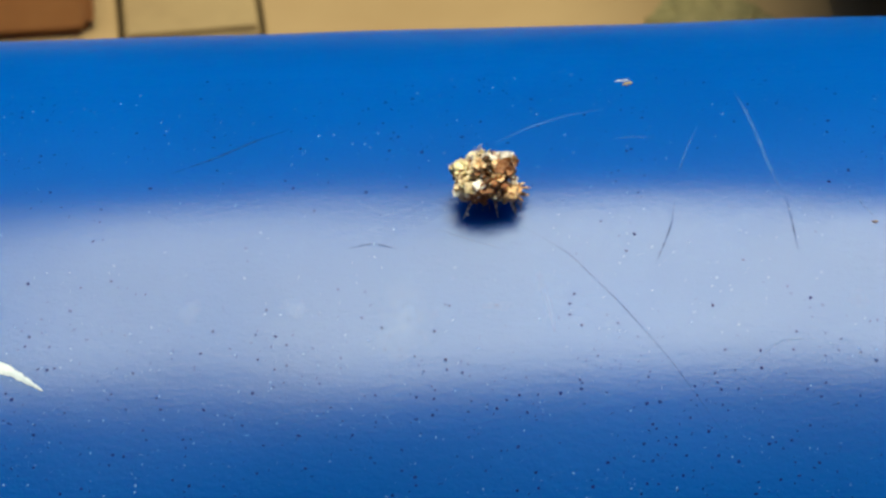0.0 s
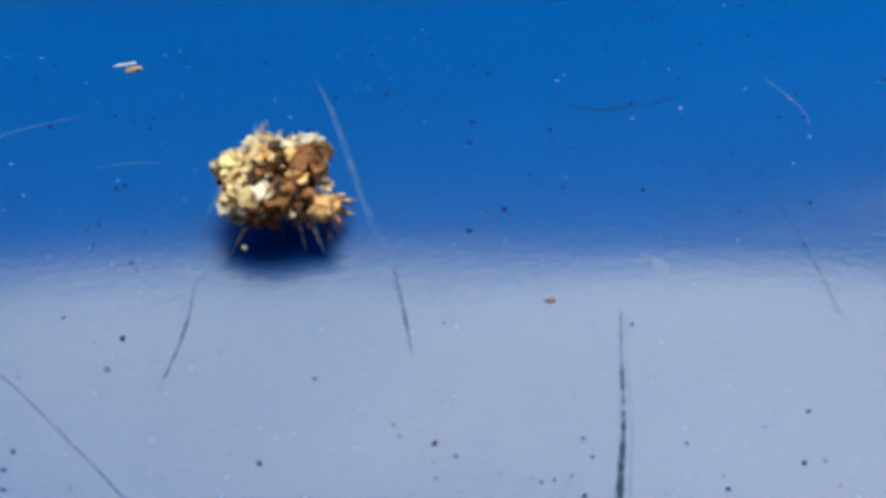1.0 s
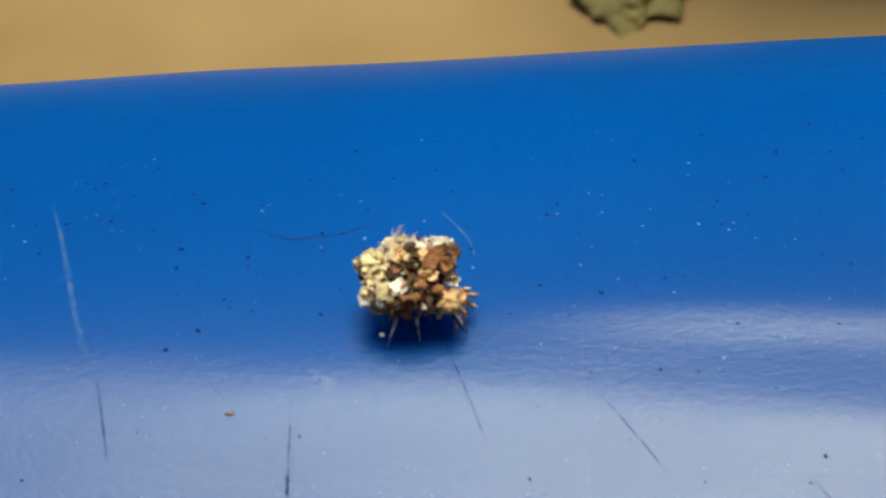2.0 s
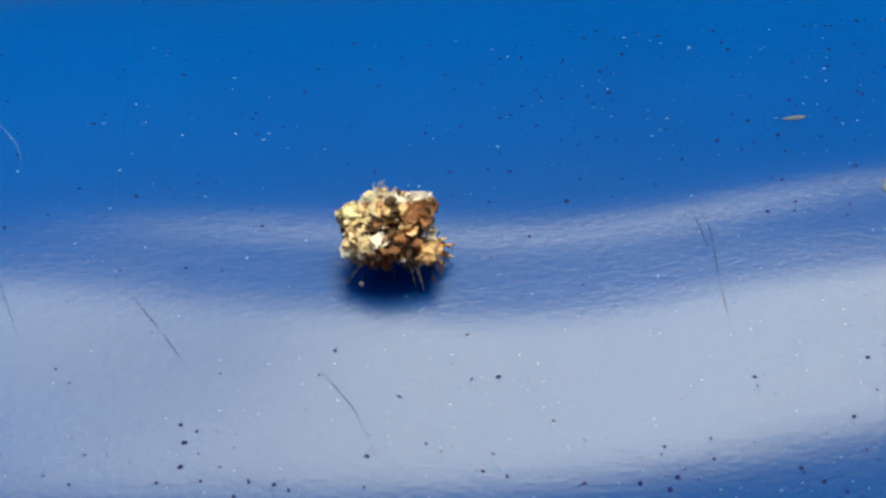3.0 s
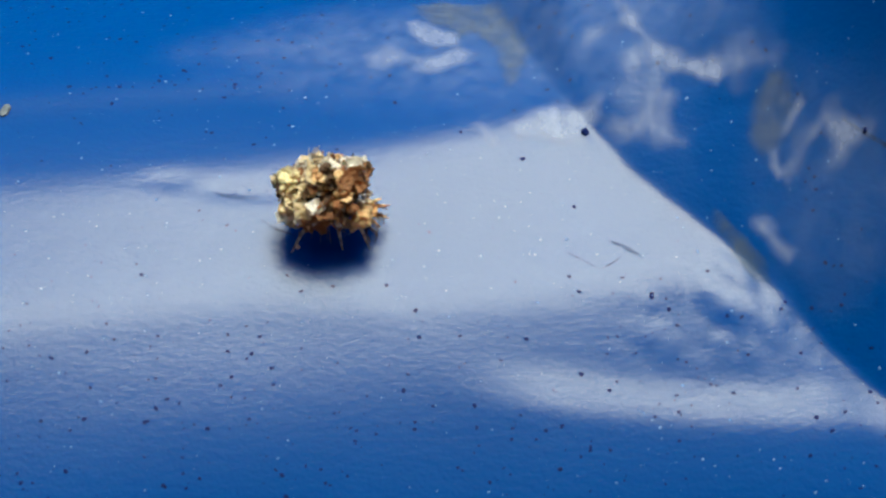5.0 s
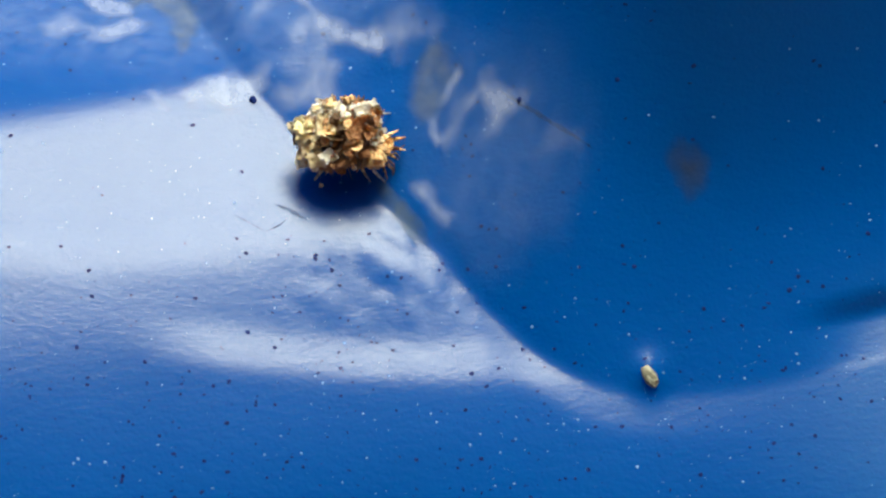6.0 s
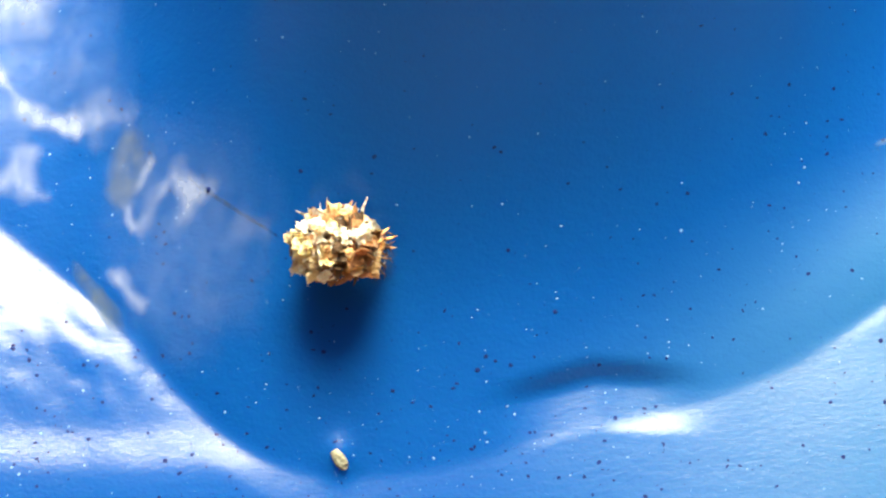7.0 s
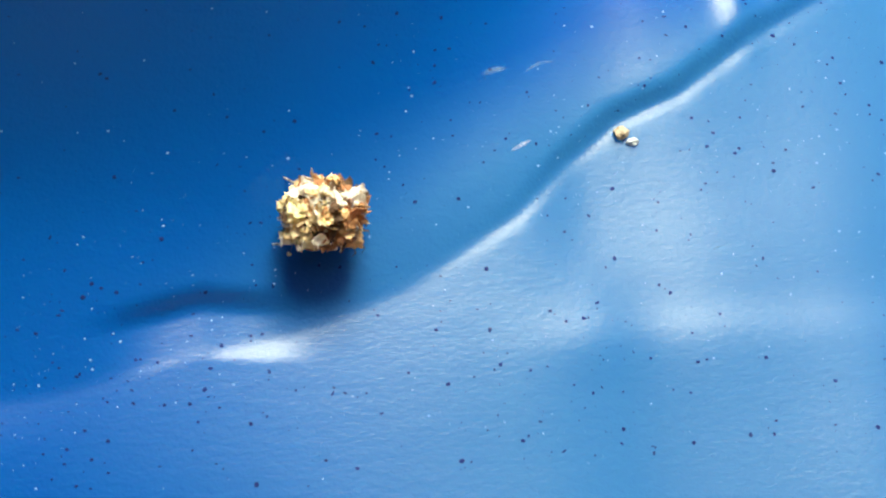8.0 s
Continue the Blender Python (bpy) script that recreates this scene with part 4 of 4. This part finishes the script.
def larva():
    root = new("larva")
    tagged(root, "insect larva hidden under a load of tan, cream and brown litter", "insect")
    rng = random.Random(7)
    # soft body and head under the load
    v, f, seg, n = [], [], 12, 11
    for i in range(n):
        u = i / (n - 1)
        r = 1.05 * math.sin(math.pi * min(0.98, 0.06 + 0.9 * u)) ** 0.6 * (1 + 0.08 * math.sin(u * 40))
        for k in range(seg):
            a = math.tau * k / seg
            v.append((MM * (-2.4 + 4.9 * u), MM * r * math.cos(a), MM * (1.35 + 0.62 * r * math.sin(a))))
    for i in range(n - 1):
        for k in range(seg):
            f.append((i * seg + k, i * seg + (k + 1) % seg, (i + 1) * seg + (k + 1) % seg, (i + 1) * seg + k))
    f += [tuple(range(seg))[::-1], tuple((n - 1) * seg + k for k in range(seg))]
    body = mesh_object("abdomen", v, f, CUTICLE)
    body.parent = root
    bm = bmesh.new()
    bmesh.ops.create_icosphere(bm, subdivisions=3, radius=1.0)
    for p in bm.verts:
        p.co = Vector((p.co.x * 0.55 + 2.75, p.co.y * 0.5 - 0.35, p.co.z * 0.3 + 1.15)) * MM
    me = bpy.data.meshes.new("head")
    bm.to_mesh(me)
    bm.free()
    me.materials.append(OCHRE)
    head = new("head", me)
    head.parent = root
    for s_ in (-1, 1):
        tube("jaw", [(MM * 3.1, MM * (-0.35 + 0.28 * s_), MM * 1.1), (MM * 3.6, MM * (-0.35 + 0.42 * s_), MM * 1.0), (MM * 4.05, MM * (-0.35 + 0.16 * s_), MM * 0.9)], [0.09 * MM, 0.07 * MM, 0.02 * MM], UMBER, head)
    # the packed core, its clumps and loose scraps
    bm = bmesh.new()
    bmesh.ops.create_icosphere(bm, subdivisions=4, radius=1.0)
    for p in bm.verts:
        q = p.co.copy()
        k = 0.92 + 0.2 * noise.noise(q * 1.5) + 0.16 * noise.noise(q * 4.0)
        p.co = Vector((q.x * 2.35 * k, q.y * 1.75 * k, max(3.1 + q.z * 1.75 * k, 1.5 + 0.2 * noise.noise(q * 3)))) * MM
    me = bpy.data.meshes.new("debris_pack")
    bm.to_mesh(me)
    bm.free()
    # dark core colour puts shade into the gaps between scraps
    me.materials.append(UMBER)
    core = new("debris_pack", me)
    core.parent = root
    tagged(core, "packed litter carried on the back, coloured dark for the shaded gaps")
    mats = {"cream": CREAM, "straw": STRAW, "ochre": OCHRE, "brown": BROWN, "umber": UMBER, "olive": OLIVE}
    kinds = {}
    for key, mat in mats.items():
        for j, kind in enumerate(("curl", "foam", "strip", "fibre")):
            kinds[key, kind] = [flake_mesh("scrap_" + key, mat, hash_of(key) + j * 7 + k * 31, kind) for k in range(2)]
    # across, up the slope of the pile, and out of it towards its sunny front
    up, out = Vector((0, 0.8, 0.6)), Vector((0, -0.6, 0.8))
    middle = Vector((0, -0.05, 3.15))

    def at_load(x, u, w=0.0):
        return middle + Vector((0.88 * x, 0, 0)) + up * u + out * w

    def bulge(x, u):
        return 2.0 * math.sqrt(max(0.04, 1 - (x / 3.5) ** 2 - (u / 2.5) ** 2))

    def scrap(key, kind, p, size, turn):
        bit = new("scrap", rng.choice(kinds[key, kind]))
        bit.parent = core
        p = Vector((p.x, p.y, max(p.z, 1.25)))
        bit.matrix_basis = Matrix.Translation(p * MM) @ turn.to_4x4() @ Matrix.Scale(size * MM, 4)

    def outward(p, spread):
        q = ((p - middle).normalized() * 0.6 + Vector((0, 0.3, 0.95)) * 0.8).normalized()
        q = (q + Vector((rng.gauss(0, 1), rng.gauss(0, 1), rng.gauss(0, 1))) * spread).normalized()
        return q.to_track_quat("Z", "Y").to_matrix() @ Matrix.Rotation(rng.uniform(0, math.tau), 3, "Z")

    # colour, place, half sizes, sunk in by, how many scraps of which sort and size
    heaps = [
        ("olive", -2.55, 0.75, 1.05, 0.85, 0.15, 22, "curl foam foam curl", 0.24, 0.42),
        ("straw", -2.35, -0.95, 1.05, 0.95, 0.15, 20, "curl foam curl", 0.30, 0.55),
        ("straw", -0.75, 0.95, 0.95, 0.85, 0.05, 16, "curl curl foam", 0.32, 0.6),
        ("ochre", -0.45, 0.75, 0.5, 0.9, -0.1, 7, "curl foam", 0.30, 0.5),
        ("cream", -0.6, 1.85, 0.9, 0.4, 0.0, 12, "curl fibre curl", 0.28, 0.5),
        ("cream", 1.9, 1.75, 0.9, 0.32, 0.0, 14, "curl foam curl", 0.30, 0.55),
        ("brown", 1.95, 0.95, 0.75, 0.5, 0.1, 9, "curl curl foam", 0.45, 0.7),
        ("brown", 2.9, 1.0, 0.35, 0.6, 0.2, 7, "curl curl", 0.35, 0.55),
        ("brown", 0.9, -0.7, 1.2, 1.0, 0.30, 18, "strip curl strip", 0.40, 0.75),
        # sunken umber scraps give the cavity its shade by colour
        ("umber", 0.75, 0.65, 0.5, 0.7, 0.55, 8, "curl strip", 0.35, 0.6),
        ("brown", -0.6, -1.9, 1.5, 0.45, 0.25, 14, "curl strip foam", 0.30, 0.55),
        ("ochre", 2.65, -1.75, 0.75, 0.65, 0.0, 10, "foam curl", 0.34, 0.52),
        ("straw", 1.9, -2.1, 0.6, 0.35, 0.2, 6, "foam curl", 0.25, 0.42),
    ]
    near = {"olive": ("olive", "olive", "straw", "umber"), "straw": ("straw", "straw", "cream", "ochre"), "ochre": ("ochre", "ochre", "straw", "brown"),
            "cream": ("cream", "cream", "cream", "straw"), "brown": ("brown", "brown", "umber", "ochre"), "umber": ("umber", "brown", "umber")}
    for key, x, u, rx, ru, sunk, count, sorts, small, large in heaps:
        for k in range(count):
            a, r = rng.uniform(0, math.tau), math.sqrt(rng.random())
            px, pu = x + rx * r * math.cos(a), u + ru * r * math.sin(a)
            p = at_load(px, pu, bulge(px, pu) - sunk - 0.25 + rng.uniform(-0.12, 0.18))
            tone = key if k % 3 else rng.choice(near[key])
            scrap(tone, rng.choice(sorts.split()), p, rng.uniform(small, large), outward(p, 0.45))
    # the hidden far side
    for k in range(110):
        q = Vector((rng.gauss(0, 1), abs(rng.gauss(0, 1)) * 0.9 - 0.1, rng.gauss(0, 1))).normalized()
        p = middle + Vector((q.x * 2.4, q.y * 2.2, q.z * 1.8))
        tone = ("ochre", "brown", "cream", "brown", "umber", "umber") if q.x > 0.05 else ("straw", "olive", "cream", "straw", "brown", "umber")
        scrap(rng.choice(tone), rng.choice(("curl", "foam", "curl", "fibre")), p, rng.uniform(0.35, 0.75), outward(p, 0.4))
    # crumbs and frayed ends over the whole load
    for k in range(100):
        q = Vector((rng.gauss(0, 1), rng.gauss(-0.25, 1), rng.gauss(0.2, 1))).normalized()
        p = middle + Vector((q.x * 2.75, q.y * 2.15, q.z * 2.0))
        tone = ("olive", "straw", "cream") if p.x < -0.4 else ("cream", "brown", "ochre") if q.z > 0.6 else ("brown", "ochre", "straw", "cream")
        scrap(rng.choice(tone), rng.choice(("curl", "foam", "fibre", "strip")), p, rng.uniform(0.12, 0.28), outward(p, 0.7))
    # single larger pieces: clumps, plates, curled strips and tufts
    for key, kind, x, u, w, size, rx, ry, rz in [
        ("olive", "foam", -2.5, 0.7, 0.75, 1.0, 30, 0, 10), ("straw", "foam", -2.3, -0.9, 0.8, 1.05, 20, 20, 80), ("straw", "foam", -0.8, 0.9, 1.1, 0.95, 0, 30, 200),
        ("ochre", "foam", 2.65, -1.75, 0.8, 0.95, 30, 0, 0), ("brown", "foam", 2.0, 0.95, 0.9, 0.95, 40, 10, 60), ("cream", "foam", 1.9, 1.6, 0.75, 0.75, 0, 0, 130),
        ("cream", "curl", -0.65, -0.75, 2.05, 0.62, 25, -15, 28), ("cream", "curl", -0.95, -0.9, 1.95, 0.5, 40, 0, 40), ("straw", "curl", -1.7, -0.95, 1.85, 0.6, 35, 10, 10),
        ("straw", "curl", -0.75, 1.15, 1.75, 0.7, 50, 0, 85), ("ochre", "curl", -0.3, 0.9, 1.8, 0.6, 45, 10, 100), ("cream", "curl", 2.2, 1.75, 1.1, 0.7, 30, 10, 10),
        ("brown", "curl", 1.9, 0.9, 1.7, 0.75, 50, 0, 20), ("brown", "strip", 0.55, -0.35, 1.85, 0.75, 30, 0, 28), ("brown", "strip", 0.35, -0.9, 1.75, 0.8, 25, 0, 35),
        ("brown", "strip", 0.95, -1.15, 1.7, 0.75, 20, 10, 48), ("ochre", "strip", 1.25, -0.5, 1.7, 0.6, 25, 0, 62), ("umber", "strip", 0.75, -0.65, 1.7, 0.8, 30, 0, 40),
        ("brown", "strip", -0.2, -1.45, 1.6, 0.8, 20, 0, 25), ("umber", "strip", 1.55, -1.3, 1.5, 0.6, 10, 0, 80), ("cream", "fibre", -0.75, 2.4, 0.9, 0.55, 0, -60, 75),
        ("cream", "fibre", -0.55, 2.5, 0.8, 0.6, 0, -70, 60), ("cream", "fibre", -0.95, 2.3, 0.9, 0.45, 0, -50, 110), ("straw", "fibre", -0.35, 2.3, 0.8, 0.45, 0, -60, 50),
        ("cream", "curl", -0.8, 2.1, 0.9, 0.42, 60, 0, 85), ("cream", "fibre", 0.45, 2.2, 0.8, 0.4, 0, -60, 60), ("umber", "curl", -3.35, 0.25, 0.5, 0.55, 0, 75, 0),
        ("cream", "fibre", 2.95, -0.2, 0.9, 0.35, 0, 0, 5), ("cream", "foam", 1.0, -2.0, 1.3, 0.22, 0, 0, 0), ("straw", "foam", 0.7, 0.55, 1.55, 0.25, 0, 0, 40),
        ("ochre", "foam", 1.15, 0.15, 2.0, 0.5, 10, 0, 30), ("brown", "foam", 0.95, -0.65, 2.05, 0.5, 0, 20, 100), ("ochre", "curl", 1.6, -0.3, 1.95, 0.55, -20, 0, 60), ("brown", "curl", 1.45, 0.55, 1.95, 0.55, -10, 10, 20),
        # umber pieces here colour in the dark pits
        ("umber", "foam", 0.15, 1.6, 1.7, 0.5, 0, 0, 50), ("umber", "foam", 0.25, 0.75, 1.95, 0.45, 0, 0, 10), ("ochre", "foam", 1.0, 1.1, 1.75, 0.5, 0, 0, 70), ("brown", "curl", 2.4, 0.4, 1.55, 0.6, 0, 20, 30), ("brown", "curl", 2.6, 1.5, 1.1, 0.55, 0, 30, 80),
        ("umber", "curl", 0.3, 0.45, 2.05, 0.45, 0, 20, 75), ("umber", "curl", 0.4, 1.05, 1.85, 0.45, -10, 0, 95), ("umber", "strip", 0.25, -0.2, 2.15, 0.5, 0, 0, 70), ("brown", "curl", -0.2, -1.3, 1.95, 0.45, 0, 0, 30),
        ("umber", "curl", -1.4, 0.1, 1.95, 0.3, 0, 30, 40), ("brown", "foam", 1.9, -0.95, 1.75, 0.45, 0, 0, 0),
        ("cream", "foam", -2.0, -1.75, 1.5, 0.3, 0, 0, 0), ("cream", "curl", -3.0, -1.4, 1.0, 0.45, 30, -20, 0),
    ]:
        scrap(key, kind, at_load(x, u, w), size, pose(0, 0, 0, rx, ry, rz).to_3x3())
    # pale crumb dangling from a hair
    bit = new("scrap", kinds["cream", "foam"][0])
    bit.parent = core
    bit.matrix_basis = pose(-1.8 * MM, -2.75 * MM, 0.95 * MM) @ Matrix.Scale(0.21 * MM, 4)
    tube("bristle", [Vector((-1.5, -1.2, 1.9)) * MM, Vector((-1.7, -2.1, 1.6)) * MM, Vector((-1.8, -2.7, 1.05)) * MM], [0.03 * MM, 0.025 * MM, 0.015 * MM], CUTICLE, body, 4)
    # torn husk with pointed lobes at the head end
    bm = bmesh.new()
    bmesh.ops.create_icosphere(bm, subdivisions=3, radius=1.0)
    for p in bm.verts:
        q = p.co.copy()
        p.co = Vector((2.55 + 0.85 * q.x, -0.55 + 0.75 * q.y * (1 + 0.3 * noise.noise(q * 3)), 1.6 + 0.24 * q.z + 0.2 * noise.noise(q * 2.2))) * MM
    me = bpy.data.meshes.new("husk")
    bm.to_mesh(me)
    bm.free()
    me.materials.append(OCHRE)
    palm = new("husk", me)
    palm.parent = core
    tagged(palm, "torn ochre husk with pointed lobes")
    for y0, y1, reach, z1 in [(-1.0, -1.5, 3.5, 0.9), (-0.75, -0.95, 4.1, 1.1), (-0.4, -0.1, 4.2, 1.3), (-0.1, 0.5, 3.7, 1.2)]:
        b0, tip = Vector((2.7, y0, 1.55)) * MM, Vector((reach, y1, z1)) * MM
        tube("spine", [b0, b0.lerp(tip, 0.5) + Vector((0, 0, 0.06 * MM)), b0.lerp(tip, 0.85), tip], [0.20 * MM, 0.12 * MM, 0.07 * MM, 0.02 * MM], OCHRE, core, 6)
    for k in range(16):
        a = rng.uniform(-1.3, 1.0)
        b0 = Vector((2.3, -0.9 + rng.uniform(-0.9, 0.9), 1.7 + rng.uniform(-0.4, 0.5))) * MM
        bend = b0 + Vector((1.35 * math.cos(a), 1.2 * math.sin(a) - 0.2, rng.uniform(-0.2, 0.2))) * MM
        tip = bend + Vector((0.35 * math.cos(a - 1.3), 0.45 * math.sin(a - 1.3), -0.35)) * MM
        tube("bristle", [b0, (b0 + bend) / 2, bend.lerp(tip, 0.15), tip], [0.06 * MM, 0.05 * MM, 0.045 * MM, 0.02 * MM], UMBER, body, 4)
    for k in range(22):
        a = rng.uniform(math.pi * 0.95, math.pi * 2.05)
        b0 = Vector((1.9 * math.cos(a), 1.9 * math.sin(a), 1.8)) * MM
        tip = b0 + Vector((0.75 * math.cos(a), 0.75 * math.sin(a), rng.uniform(-0.9, -0.2))) * MM
        tube("bristle", [b0, (b0 + tip) / 2, tip], [0.04 * MM, 0.03 * MM, 0.012 * MM], CUTICLE, body, 4)
    # six legs, each turning at its hip
    legs = []
    for i, (x, reach) in enumerate([(-0.7, -1.5), (0.7, 0.35), (1.8, 1.0)]):
        for s_ in (-1, 1):
            hip = Vector((x, 0.8 * s_, 1.3)) * MM
            knee = Vector((reach * 0.5, (1.55 if s_ < 0 else 1.0) * s_, 0.45 if s_ < 0 else 0.1)) * MM
            foot = Vector((reach, (1.75 if s_ < 0 else 1.35) * s_, -1.27)) * MM
            leg = tube("leg", [(0, 0, 0), knee * 0.6, knee, knee * 0.45 + foot * 0.55, foot], [0.16 * MM, 0.14 * MM, 0.12 * MM, 0.085 * MM, 0.05 * MM], LEG_SKIN, root)
            leg.location = hip
            legs.append((leg, hip, (i + (s_ > 0)) % 2))
    return root, legs


def hash_of(word):
    return sum((i + 3) * ord(c) for i, c in enumerate(word)) % 997


bug, bug_legs = larva()


def motions():
    rows = []
    for t, x, deg, turn in LARVA:
        n = facing(x, deg)
        ahead = Vector((math.cos(radians(turn)), math.sin(radians(turn)), 0))
        ahead = (ahead - n * ahead.dot(n)).normalized()
        m = Matrix((ahead, n.cross(ahead), n)).transposed().to_4x4()
        m.translation = spot(x, deg)
        rows.append((t, m))
    walk(bug, rows)
    for leg, hip, phase in bug_legs:
        swing = []
        for k in range(81):
            a = math.tau * (k * 0.1 * 2.6 + 0.5 * phase)
            swing.append((k * 0.1, pose(*hip, 9.0 * max(0.0, math.cos(a)) * (1 if hip.y > 0 else -1), 0, 20.0 * math.sin(a) * (-1 if hip.y < 0 else 1) * -1)))
        walk(leg, swing)


motions()
